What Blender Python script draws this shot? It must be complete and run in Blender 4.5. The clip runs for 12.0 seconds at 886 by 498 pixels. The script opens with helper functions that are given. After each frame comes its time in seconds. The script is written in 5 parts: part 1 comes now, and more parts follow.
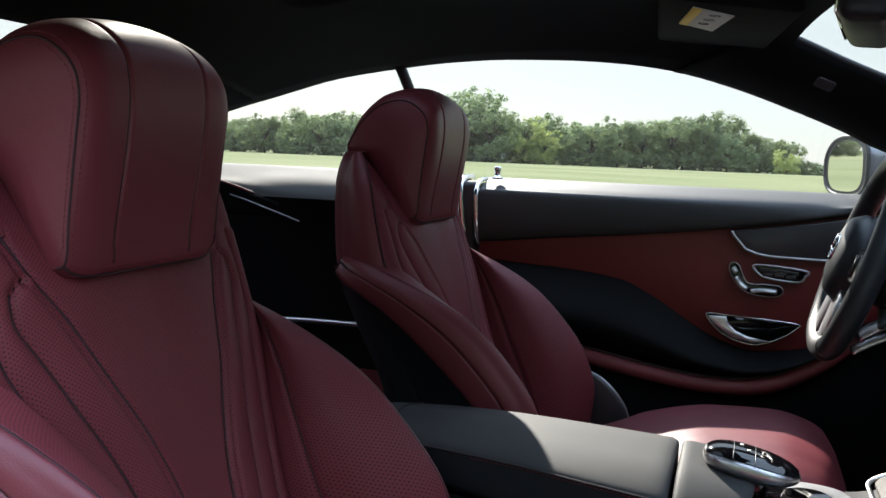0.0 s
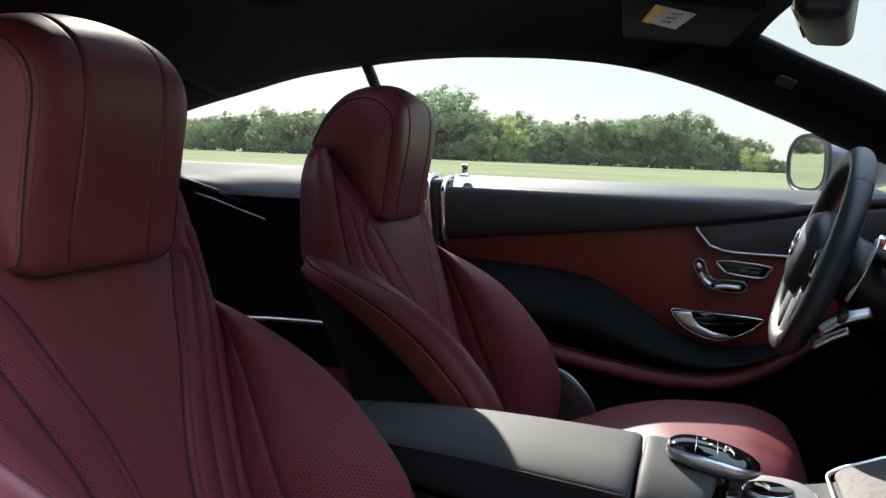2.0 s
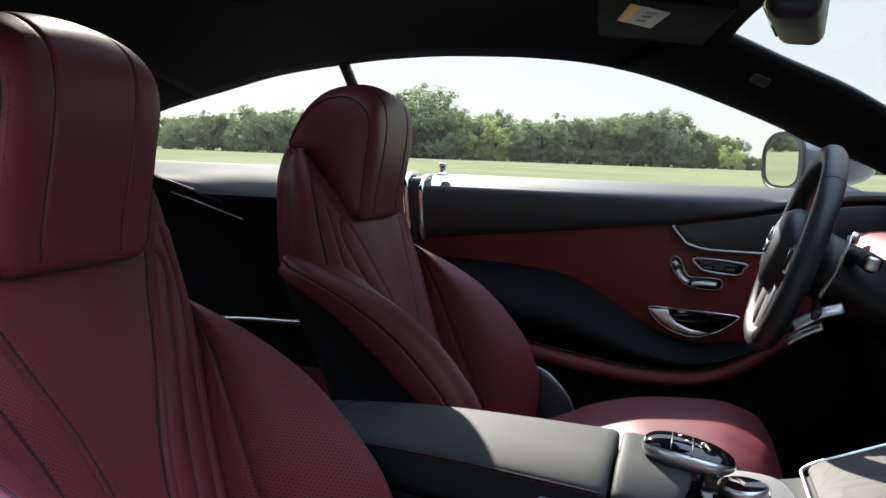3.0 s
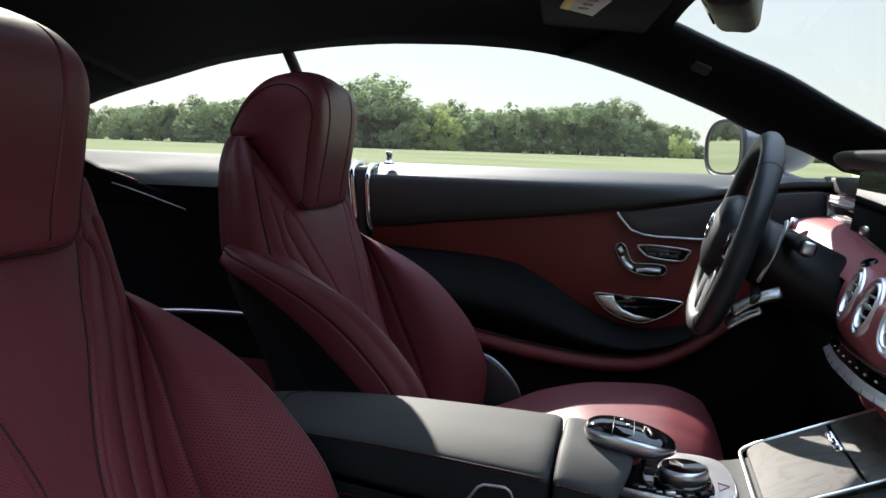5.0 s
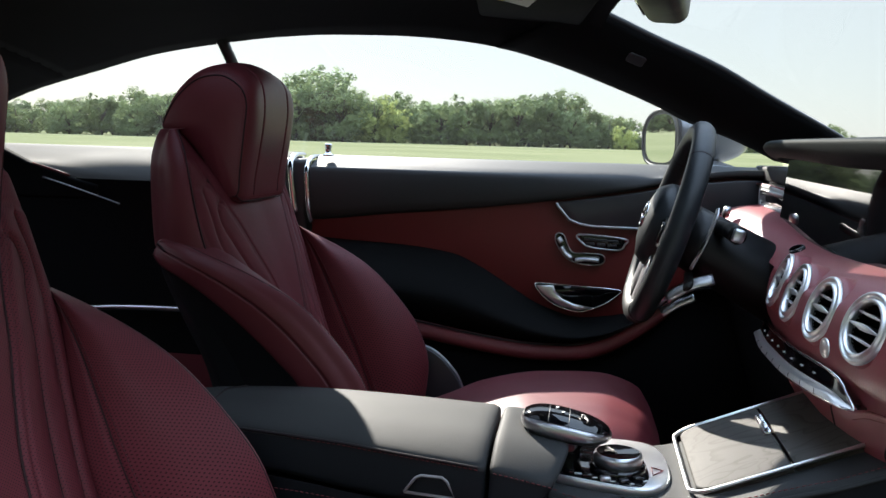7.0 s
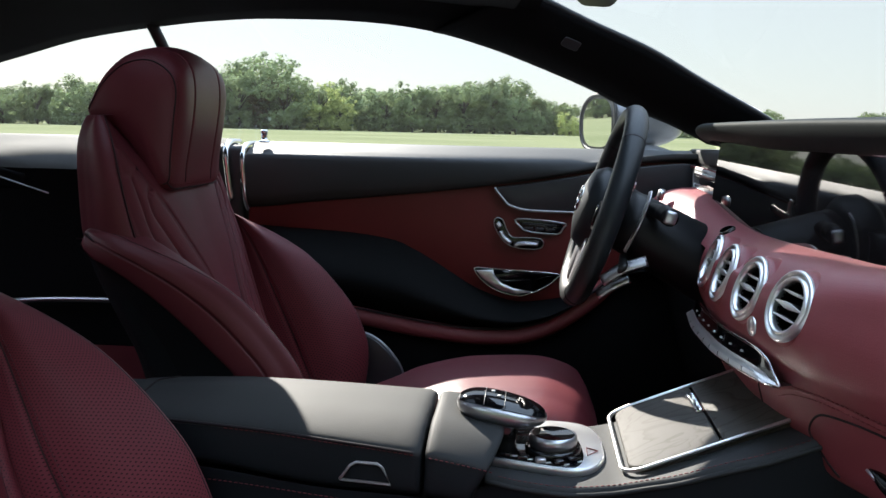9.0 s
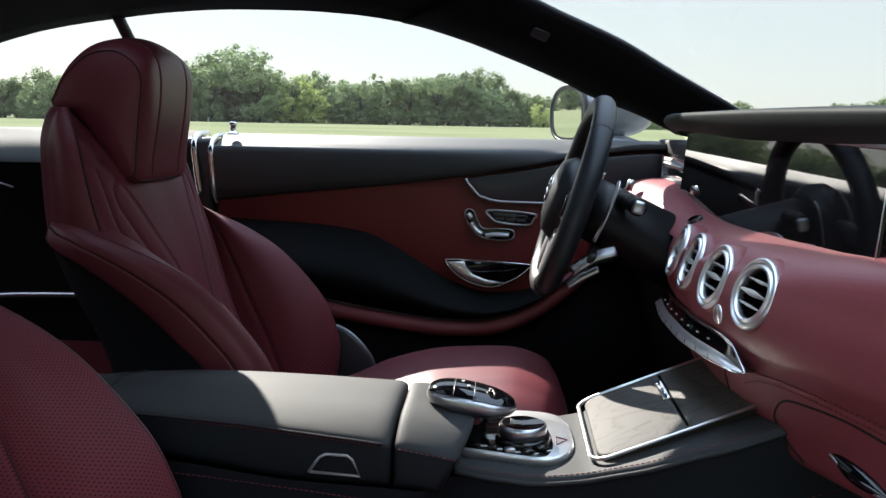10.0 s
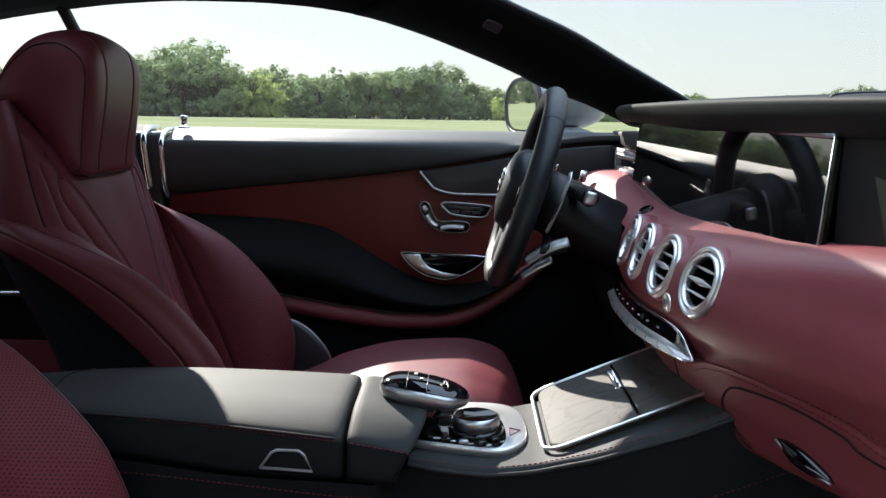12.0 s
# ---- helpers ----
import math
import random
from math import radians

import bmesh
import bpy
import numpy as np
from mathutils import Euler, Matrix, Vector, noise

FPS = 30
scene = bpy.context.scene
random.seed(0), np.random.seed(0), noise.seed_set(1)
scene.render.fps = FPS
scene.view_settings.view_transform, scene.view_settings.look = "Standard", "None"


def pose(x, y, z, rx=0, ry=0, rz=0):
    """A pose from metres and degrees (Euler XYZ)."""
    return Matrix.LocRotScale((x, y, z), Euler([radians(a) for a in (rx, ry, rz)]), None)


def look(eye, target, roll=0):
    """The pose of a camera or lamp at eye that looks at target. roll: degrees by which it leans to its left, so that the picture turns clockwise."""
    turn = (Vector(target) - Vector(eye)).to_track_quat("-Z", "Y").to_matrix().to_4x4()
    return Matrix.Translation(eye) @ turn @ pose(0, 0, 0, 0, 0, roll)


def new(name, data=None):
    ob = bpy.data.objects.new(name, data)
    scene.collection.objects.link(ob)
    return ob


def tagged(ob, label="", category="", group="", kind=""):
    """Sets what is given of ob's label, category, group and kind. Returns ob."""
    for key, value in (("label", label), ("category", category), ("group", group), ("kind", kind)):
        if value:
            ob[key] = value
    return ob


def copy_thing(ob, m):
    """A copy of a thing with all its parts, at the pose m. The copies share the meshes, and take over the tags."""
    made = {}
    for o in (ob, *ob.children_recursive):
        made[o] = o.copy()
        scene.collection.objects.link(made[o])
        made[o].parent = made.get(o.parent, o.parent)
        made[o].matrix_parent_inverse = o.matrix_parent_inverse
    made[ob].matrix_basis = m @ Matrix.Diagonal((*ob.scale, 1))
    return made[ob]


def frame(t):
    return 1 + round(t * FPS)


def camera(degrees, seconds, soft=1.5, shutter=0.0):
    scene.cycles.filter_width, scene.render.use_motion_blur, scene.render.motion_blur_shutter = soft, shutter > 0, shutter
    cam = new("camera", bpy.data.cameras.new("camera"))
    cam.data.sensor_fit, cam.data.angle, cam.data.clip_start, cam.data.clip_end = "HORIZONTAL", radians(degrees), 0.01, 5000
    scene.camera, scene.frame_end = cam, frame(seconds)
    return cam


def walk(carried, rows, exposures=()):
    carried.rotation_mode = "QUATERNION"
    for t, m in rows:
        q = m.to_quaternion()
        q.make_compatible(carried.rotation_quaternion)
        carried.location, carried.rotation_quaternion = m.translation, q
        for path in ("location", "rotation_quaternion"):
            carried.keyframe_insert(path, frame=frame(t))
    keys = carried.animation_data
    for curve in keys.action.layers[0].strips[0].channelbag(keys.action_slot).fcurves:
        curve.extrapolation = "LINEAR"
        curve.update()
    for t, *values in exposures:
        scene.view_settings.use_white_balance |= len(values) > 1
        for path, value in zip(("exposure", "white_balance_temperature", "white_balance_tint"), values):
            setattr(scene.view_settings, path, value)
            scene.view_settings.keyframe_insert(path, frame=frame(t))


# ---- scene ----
import functools

# World: x to the car's front, y to its left, z up; the car's middle line is y = 0.
cam = camera(53.5, 12.0)
PATH = [
    (0, (0.0851, -1.0726, 1.0211), (-0.5552, 0.8101, 0.8075), 2.25),
    (0.5, (0.0864, -1.0713, 1.0203), (-0.5414, 0.8155, 0.8063), 2.25),
    (1, (0.0888, -1.0709, 1.0207), (-0.5234, 0.8210, 0.8060), 2.22),
    (1.5, (0.0909, -1.0707, 1.0210), (-0.5052, 0.8262, 0.8055), 2.17),
    (2, (0.0934, -1.0681, 1.0201), (-0.4852, 0.8343, 0.8050), 2.18),
    (2.5, (0.0953, -1.0679, 1.0204), (-0.4633, 0.8404, 0.8045), 2.11),
    (3, (0.0985, -1.0671, 1.0206), (-0.4377, 0.8475, 0.8042), 2.02),
    (5, (0.1116, -1.0591, 1.0179), (-0.3222, 0.8790, 0.7824), 1.84),
    (5.5, (0.1147, -1.0586, 1.0178), (-0.2903, 0.8855, 0.7802), 1.76),
    (6, (0.1188, -1.0568, 1.0173), (-0.2549, 0.8933, 0.7780), 1.68),
    (6.5, (0.1223, -1.0556, 1.0173), (-0.2234, 0.8992, 0.7741), 1.63),
    (7, (0.1266, -1.0543, 1.0166), (-0.1906, 0.9046, 0.7675), 1.55),
    (9, (0.1424, -1.0469, 1.0134), (-0.0550, 0.9243, 0.7385), 1.22),
    (9.5, (0.1455, -1.0461, 1.0129), (-0.0214, 0.9267, 0.7300), 1.09),
    (10, (0.1500, -1.0447, 1.0114), (0.0100, 0.9291, 0.7206), 1.02),
    (10.5, (0.1534, -1.0434, 1.0109), (0.0400, 0.9311, 0.7133), 0.93),
    (11, (0.1575, -1.0412, 1.0102), (0.0692, 0.9340, 0.7092), 0.85),
    (11.5, (0.1598, -1.0410, 1.0096), (0.0922, 0.9349, 0.7075), 0.80),
    (12, (0.1625, -1.0404, 1.0095), (0.1098, 0.9356, 0.7055), 0.74),
]
walk(cam, [(t, look(eye, target, roll)) for t, eye, target, roll in PATH])

# ---- world and sun ----
SUN = Vector((-0.52, 1.0, 0.68)).normalized()
world = bpy.data.worlds.new("world")
scene.world = world
world.use_nodes = True
sky = world.node_tree.nodes.new("ShaderNodeTexSky")
sky.sky_type, sky.sun_disc = "NISHITA", False
sky.sun_elevation = math.asin(SUN.z)
sky.sun_rotation = math.atan2(SUN.x, SUN.y)
sky.air_density, sky.dust_density, sky.ozone_density = 1.0, 0.6, 1.0
world.node_tree.nodes["Background"].inputs["Strength"].default_value = 0.15
# summer haze: a white veil over the clear sky, brighter overhead than at the horizon
veil, up, split, height, tone = (world.node_tree.nodes.new("ShaderNode" + k) for k in ("Mix", "TexCoord", "SeparateXYZ", "MapRange", "Mix"))
veil.data_type = tone.data_type = "RGBA"
tone.inputs[6].default_value, tone.inputs[7].default_value = (1.0, 1.08, 1.14, 1), (3.2, 4.1, 5.7, 1)
veil.inputs[0].default_value = 0.965
height.inputs["From Min"].default_value = 0.28
for a, b in ((up.outputs["Generated"], split.inputs[0]), (split.outputs["Z"], height.inputs["Value"]), (height.outputs[0], tone.inputs[0]), (sky.outputs[0], veil.inputs[6]), (tone.outputs[2], veil.inputs[7]), (veil.outputs[2], world.node_tree.nodes["Background"].inputs["Color"])):
    world.node_tree.links.new(a, b)
sun = new("sun", bpy.data.lights.new("sun", "SUN"))
sun.data.energy, sun.data.angle, sun.data.color = 1.6, radians(0.6), (1.0, 0.95, 0.86)
sun.matrix_world = look(SUN * 50, (0, 0, 0))
scene.view_settings.exposure = 3.1

# ---- materials ----
def material(name):
    m = bpy.data.materials.new(name)
    m.use_nodes = True
    return m, m.node_tree.nodes, m.node_tree.links, m.node_tree.nodes["Principled BSDF"]


def surface(name, color, rough=0.5, metal=0.0, vary=0.15, scale=18.0, bump=0.0, bump_scale=900.0, spec=0.5, coat=0.0, rough_vary=0.08):
    """A plain material whose colour and gloss vary at a coarse and a fine scale, with a fine grain."""
    m, nodes, links, bsdf = material(name)
    where = nodes.new("ShaderNodeTexCoord")
    coarse, fine = nodes.new("ShaderNodeTexNoise"), nodes.new("ShaderNodeTexNoise")
    coarse.inputs["Scale"].default_value, coarse.inputs["Detail"].default_value = scale, 4
    fine.inputs["Scale"].default_value, fine.inputs["Detail"].default_value = bump_scale, 2
    links.new(where.outputs["Object"], coarse.inputs["Vector"])
    links.new(where.outputs["Object"], fine.inputs["Vector"])
    ramp = nodes.new("ShaderNodeMix")
    ramp.data_type = "RGBA"
    ramp.inputs[6].default_value = (*[c * (1 - vary) for c in color], 1)
    ramp.inputs[7].default_value = (*[min(1, c * (1 + vary)) for c in color], 1)
    links.new(coarse.outputs[0], ramp.inputs[0])
    links.new(ramp.outputs[2], bsdf.inputs["Base Color"])
    gloss = nodes.new("ShaderNodeMapRange")
    gloss.inputs["To Min"].default_value, gloss.inputs["To Max"].default_value = max(0.02, rough - rough_vary), min(1, rough + rough_vary)
    links.new(coarse.outputs[0], gloss.inputs["Value"])
    links.new(gloss.outputs[0], bsdf.inputs["Roughness"])
    bsdf.inputs["Metallic"].default_value = metal
    bsdf.inputs["Specular IOR Level"].default_value = spec
    bsdf.inputs["Coat Weight"].default_value = coat
    bsdf.inputs["Coat Roughness"].default_value = 0.05
    if bump:
        b = nodes.new("ShaderNodeBump")
        b.inputs["Strength"].default_value, b.inputs["Distance"].default_value = bump, 0.0006
        links.new(fine.outputs[0], b.inputs["Height"])
        links.new(b.outputs[0], bsdf.inputs["Normal"])
    return m


def leather(name, color, rough=0.52, holes=False, spec=0.35):
    """Grained leather: pebbled cells, soft folds, and on request a hexagonal field of fine perforations laid out in the UV map's metres."""
    m, nodes, links, bsdf = material(name)
    where = nodes.new("ShaderNodeTexCoord")
    cells, folds, tint = nodes.new("ShaderNodeTexVoronoi"), nodes.new("ShaderNodeTexNoise"), nodes.new("ShaderNodeTexNoise")
    cells.inputs["Scale"].default_value = 620
    folds.inputs["Scale"].default_value, folds.inputs["Detail"].default_value = 34, 3
    tint.inputs["Scale"].default_value, tint.inputs["Detail"].default_value = 9, 5
    for n in (cells, folds, tint):
        links.new(where.outputs["Object"], n.inputs["Vector"])
    mix = nodes.new("ShaderNodeMix")
    mix.data_type = "RGBA"
    mix.inputs[6].default_value = (*[c * 0.8 for c in color], 1)
    mix.inputs[7].default_value = (*[c * 1.2 for c in color], 1)
    links.new(tint.outputs[0], mix.inputs[0])
    add = nodes.new("ShaderNodeMath")
    add.operation = "MULTIPLY_ADD"
    add.inputs[1].default_value = 0.35
    links.new(cells.outputs["Distance"], add.inputs[0])
    links.new(folds.outputs[0], add.inputs[2])
    colour, height = mix.outputs[2], add.outputs[0]
    if holes:
        uv = nodes.new("ShaderNodeUVMap")
        dist = []
        for shift in (0.0, 0.5):
            mul, fract, sub, length = (nodes.new("ShaderNodeVectorMath") for _ in range(4))
            mul.operation, fract.operation, sub.operation, length.operation = "MULTIPLY_ADD", "FRACTION", "SUBTRACT", "LENGTH"
            mul.inputs[1].default_value, mul.inputs[2].default_value = (250, 250, 0), (shift, shift, 0)
            sub.inputs[1].default_value = (0.5, 0.5, 0)
            links.new(uv.outputs[0], mul.inputs[0])
            links.new(mul.outputs[0], fract.inputs[0])
            links.new(fract.outputs[0], sub.inputs[0])
            links.new(sub.outputs[0], length.inputs[0])
            dist.append(length.outputs["Value"])
        least = nodes.new("ShaderNodeMath")
        least.operation = "MINIMUM"
        links.new(dist[0], least.inputs[0])
        links.new(dist[1], least.inputs[1])
        hole = nodes.new("ShaderNodeMapRange")
        hole.inputs["From Min"].default_value, hole.inputs["From Max"].default_value = 0.1, 0.18
        links.new(least.outputs[0], hole.inputs["Value"])
        dark = nodes.new("ShaderNodeMix")
        dark.data_type = "RGBA"
        dark.inputs[6].default_value = (0.02, 0.005, 0.007, 1)
        links.new(hole.outputs[0], dark.inputs[0])
        links.new(colour, dark.inputs[7])
        colour = dark.outputs[2]
    links.new(colour, bsdf.inputs["Base Color"])
    bump = nodes.new("ShaderNodeBump")
    bump.inputs["Strength"].default_value, bump.inputs["Distance"].default_value = 0.22, 0.0011
    links.new(height, bump.inputs["Height"])
    links.new(bump.outputs[0], bsdf.inputs["Normal"])
    gloss = nodes.new("ShaderNodeMapRange")
    gloss.inputs["To Min"].default_value, gloss.inputs["To Max"].default_value = rough - 0.07, rough + 0.09
    links.new(tint.outputs[0], gloss.inputs["Value"])
    links.new(gloss.outputs[0], bsdf.inputs["Roughness"])
    bsdf.inputs["Specular IOR Level"].default_value = spec
    return m


RED = (0.155, 0.028, 0.037)
red_leather = leather("red_leather", RED, 0.43, spec=0.4)
red_perforated = leather("red_perforated_leather", RED, 0.55, True, 0.24)
# the seats' red lightened, in place of light that the dashboard lacks
lit_red_leather = leather("red_leather_lit", (0.25, 0.046, 0.056), 0.48, spec=0.75)
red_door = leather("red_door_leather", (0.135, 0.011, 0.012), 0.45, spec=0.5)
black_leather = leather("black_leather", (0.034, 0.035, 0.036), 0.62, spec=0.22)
# black leather lightened to stand for the sun on the rear shelf
sunlit_leather = leather("black_leather_sunlit", (0.07, 0.07, 0.066), 0.75, spec=0.1)
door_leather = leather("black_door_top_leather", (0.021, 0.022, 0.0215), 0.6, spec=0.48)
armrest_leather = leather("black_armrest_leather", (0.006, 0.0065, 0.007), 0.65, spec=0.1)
# the black leather again, darkened for sides that lie in shade
shaded_leather = leather("black_leather_shaded", (0.011, 0.0125, 0.015), 0.62, spec=0.14)
wheel_leather = leather("black_wheel_leather", (0.011, 0.014, 0.017), 0.42, spec=0.4)
cowl_leather = leather("black_dash_leather", (0.0125, 0.0155, 0.0165), 0.65, spec=0.14)
black_plastic = surface("black_plastic", (0.012, 0.012, 0.013), 0.5, bump=0.15)
dark_plastic = surface("dark_column_plastic", (0.005, 0.005, 0.006), 0.45, bump=0.1, spec=0.3)
lining = surface("black_suede_lining", (0.006, 0.006, 0.0068), 0.95, bump=0.3, spec=0.1)
light_block = surface("dark_green_light_block", (0.03, 0.04, 0.02), 0.95, vary=0.4, scale=3, bump=0.5, bump_scale=9)
carpet = surface("black_carpet", (0.012, 0.012, 0.013), 1.0, bump=0.6, spec=0.05)
gloss_black = surface("piano_black", (0.004, 0.004, 0.005), 0.06, vary=0.05, spec=0.6, rough_vary=0.02)
chrome = surface("polished_chrome", (0.75, 0.75, 0.77), 0.1, 1.0, 0.04, rough_vary=0.04)
satin = surface("satin_aluminium", (0.55, 0.55, 0.57), 0.32, 1.0, 0.06, 40, 0.1)
silver_trim = surface("silver_trim_paint", (0.42, 0.42, 0.42), 0.32, 0.25, 0.04, 30)
bright_satin = surface("bright_satin_metal", (0.8, 0.8, 0.81), 0.38, 1.0, 0.05, 40, 0.1)
grey_trim = surface("dark_grey_trim", (0.05, 0.05, 0.055), 0.35, 0.4, 0.1, 30, 0.1)
thread_dark = surface("dark_thread", (0.012, 0.006, 0.008), 0.8)
seam_red = surface("dark_red_seam", (0.032, 0.008, 0.01), 0.75)
thread_seat = surface("dark_red_thread", (0.07, 0.012, 0.015), 0.7)
thread_red = surface("red_thread", (0.17, 0.025, 0.03), 0.7)
silver_paint = surface("silver_car_paint", (0.22, 0.225, 0.235), 0.3, 0.5, 0.03, coat=0.6)
screen_glass = surface("black_screen_glass", (0.003, 0.003, 0.004), 0.03, vary=0.02, spec=0.9, rough_vary=0.01)
mirror_glass = surface("mirror_glass", (0.9, 0.9, 0.9), 0.01, 1.0, 0.0, rough_vary=0.005)
paper = surface("label_paper", (0.5, 0.49, 0.44), 0.7, vary=0.04)
paper_yellow = surface("label_yellow", (0.75, 0.55, 0.12), 0.7, vary=0.04)
ink = surface("grey_ink", (0.12, 0.12, 0.12), 0.7)
symbol_white = surface("white_symbols", (0.75, 0.75, 0.75), 0.5)


def pane_material(name, tint, haze_share=0.0):
    """Thin tinted glass with a faint mirror and a milky share that imitates distant haze."""
    m, nodes, links, bsdf = material(name)
    clear, glossy, mix, film, veil_mix = (nodes.new("ShaderNode" + k) for k in ("BsdfTransparent", "BsdfGlossy", "MixShader", "BsdfTranslucent", "MixShader"))
    clear.inputs["Color"].default_value = (*tint, 1)
    glossy.inputs["Roughness"].default_value = 0.01
    film.inputs["Color"].default_value = (0.8, 0.82, 0.84, 1)
    mix.inputs[0].default_value, veil_mix.inputs[0].default_value = 0.035, haze_share
    links.new(clear.outputs[0], mix.inputs[1])
    links.new(glossy.outputs[0], mix.inputs[2])
    links.new(mix.outputs[0], veil_mix.inputs[1])
    links.new(film.outputs[0], veil_mix.inputs[2])
    links.new(veil_mix.outputs[0], nodes["Material Output"].inputs["Surface"])
    return m


window_glass = pane_material("window_glass", (0.535, 0.555, 0.547), 0.006)
tinted_glass = pane_material("tinted_windscreen_glass", (0.53, 0.543, 0.527))
roof_tint = pane_material("dark_roof_glass", (0.12, 0.12, 0.115))


def wood_material():
    """Open-pored grey-brown figured wood: contour-like rings drawn out along the grain."""
    m, nodes, links, bsdf = material("open_pore_wood")
    where, mapping, noise_a, wave, pores = (nodes.new("ShaderNode" + k) for k in ("TexCoord", "Mapping", "TexNoise", "Math", "TexNoise"))
    mapping.inputs["Scale"].default_value = (1.0, 1.6, 1.0)
    noise_a.inputs["Scale"].default_value, noise_a.inputs["Detail"].default_value, noise_a.inputs["Distortion"].default_value = 7, 2.0, 0.4
    links.new(where.outputs["Object"], mapping.inputs["Vector"])
    links.new(mapping.outputs[0], noise_a.inputs["Vector"])
    wave.operation = "MULTIPLY"
    wave.inputs[1].default_value = 13.0
    links.new(noise_a.outputs[0], wave.inputs[0])
    ring = nodes.new("ShaderNodeMath")
    ring.operation = "FRACT"
    links.new(wave.outputs[0], ring.inputs[0])
    ramp = nodes.new("ShaderNodeValToRGB")
    ramp.color_ramp.elements[0].position, ramp.color_ramp.elements[0].color = 0.0, (0.05, 0.043, 0.037, 1)
    ramp.color_ramp.elements[1].position, ramp.color_ramp.elements[1].color = 0.3, (0.083, 0.076, 0.069, 1)
    links.new(ring.outputs[0], ramp.inputs[0])
    links.new(ramp.outputs[0], bsdf.inputs["Base Color"])
    pores.inputs["Scale"].default_value = 700
    bump = nodes.new("ShaderNodeBump")
    bump.inputs["Strength"].default_value, bump.inputs["Distance"].default_value = 0.2, 0.0005
    links.new(pores.outputs[0], bump.inputs["Height"])
    links.new(bump.outputs[0], bsdf.inputs["Normal"])
    bsdf.inputs["Roughness"].default_value = 0.65
    bsdf.inputs["Specular IOR Level"].default_value = 0.25
    return m


wood = wood_material()


def leaf_material(name, a, b):
    m, nodes, links, bsdf = material(name)
    info, geo, mix, second = (nodes.new("ShaderNode" + k) for k in ("ObjectInfo", "NewGeometry", "Mix", "Mix"))
    mix.data_type = second.data_type = "RGBA"
    mix.inputs[6].default_value, mix.inputs[7].default_value = (*a, 1), (*b, 1)
    links.new(geo.outputs["Random Per Island"], mix.inputs[0])
    second.inputs[7].default_value = (0.13, 0.15, 0.05, 1)
    half = nodes.new("ShaderNodeMath")
    half.operation = "MULTIPLY"
    half.inputs[1].default_value = 0.55
    links.new(info.outputs["Random"], half.inputs[0])
    links.new(half.outputs[0], second.inputs[0])
    links.new(mix.outputs[2], second.inputs[6])
    links.new(second.outputs[2], bsdf.inputs["Base Color"])
    bsdf.inputs["Roughness"].default_value = 0.7
    bsdf.inputs["Specular IOR Level"].default_value = 0.1
    through_light, blend = nodes.new("ShaderNodeBsdfTranslucent"), nodes.new("ShaderNodeMixShader")
    links.new(second.outputs[2], through_light.inputs["Color"])
    blend.inputs[0].default_value = 0.7
    links.new(bsdf.outputs[0], blend.inputs[1])
    links.new(through_light.outputs[0], blend.inputs[2])
    links.new(blend.outputs[0], nodes["Material Output"].inputs["Surface"])
    return m


leaves = leaf_material("green_leaves", (0.235, 0.295, 0.15), (0.3, 0.365, 0.19))
leaves_light = leaf_material("yellow_green_leaves", (0.4, 0.45, 0.16), (0.5, 0.56, 0.22))
leaves_brown = leaf_material("brownish_leaves", (0.11, 0.075, 0.045), (0.15, 0.1, 0.06))
bark = surface("bark", (0.09, 0.07, 0.05), 0.9, vary=0.3, scale=4)


def field_material():
    m, nodes, links, bsdf = material("meadow_grass")
    where, big, small, ramp = (nodes.new("ShaderNode" + k) for k in ("TexCoord", "TexNoise", "TexNoise", "ValToRGB"))
    big.inputs["Scale"].default_value, big.inputs["Detail"].default_value = 0.05, 6
    small.inputs["Scale"].default_value = 3.0
    links.new(where.outputs["Object"], big.inputs["Vector"])
    links.new(where.outputs["Object"], small.inputs["Vector"])
    both = nodes.new("ShaderNodeMath")
    both.operation = "MULTIPLY_ADD"
    both.inputs[1].default_value = 0.4
    links.new(small.outputs[0], both.inputs[0])
    links.new(big.outputs[0], both.inputs[2])
    ramp.color_ramp.elements[0].position, ramp.color_ramp.elements[0].color = 0.45, (0.165, 0.178, 0.082, 1)
    ramp.color_ramp.elements[1].position, ramp.color_ramp.elements[1].color = 0.95, (0.3, 0.285, 0.16, 1)
    links.new(both.outputs[0], ramp.inputs[0])
    links.new(ramp.outputs[0], bsdf.inputs["Base Color"])
    bsdf.inputs["Roughness"].default_value = 0.9
    bsdf.inputs["Specular IOR Level"].default_value = 0.0
    return m


field = field_material()


# ---- building helpers ----
def tab(x, xs, ys):
    """A smooth curve through the table (xs, ys) at x, with no overshoot."""
    if x <= xs[0]:
        return ys[0]
    if x >= xs[-1]:
        return ys[-1]
    n = max(i for i in range(len(xs) - 1) if xs[i] <= x)

    def slope(i):
        if i in (0, len(xs) - 1):
            return 0.0 if len(xs) > 2 else (ys[1] - ys[0]) / (xs[1] - xs[0])
        a, b = (ys[i] - ys[i - 1]) / (xs[i] - xs[i - 1]), (ys[i + 1] - ys[i]) / (xs[i + 1] - xs[i])
        return 0.0 if a * b <= 0 else 2 * a * b / (a + b)

    h = xs[n + 1] - xs[n]
    s = (x - xs[n]) / h
    return (ys[n] * (1 + 2 * s) * (1 - s) ** 2 + slope(n) * h * s * (1 - s) ** 2 + ys[n + 1] * s * s * (3 - 2 * s) + slope(n + 1) * h * s * s * (s - 1))


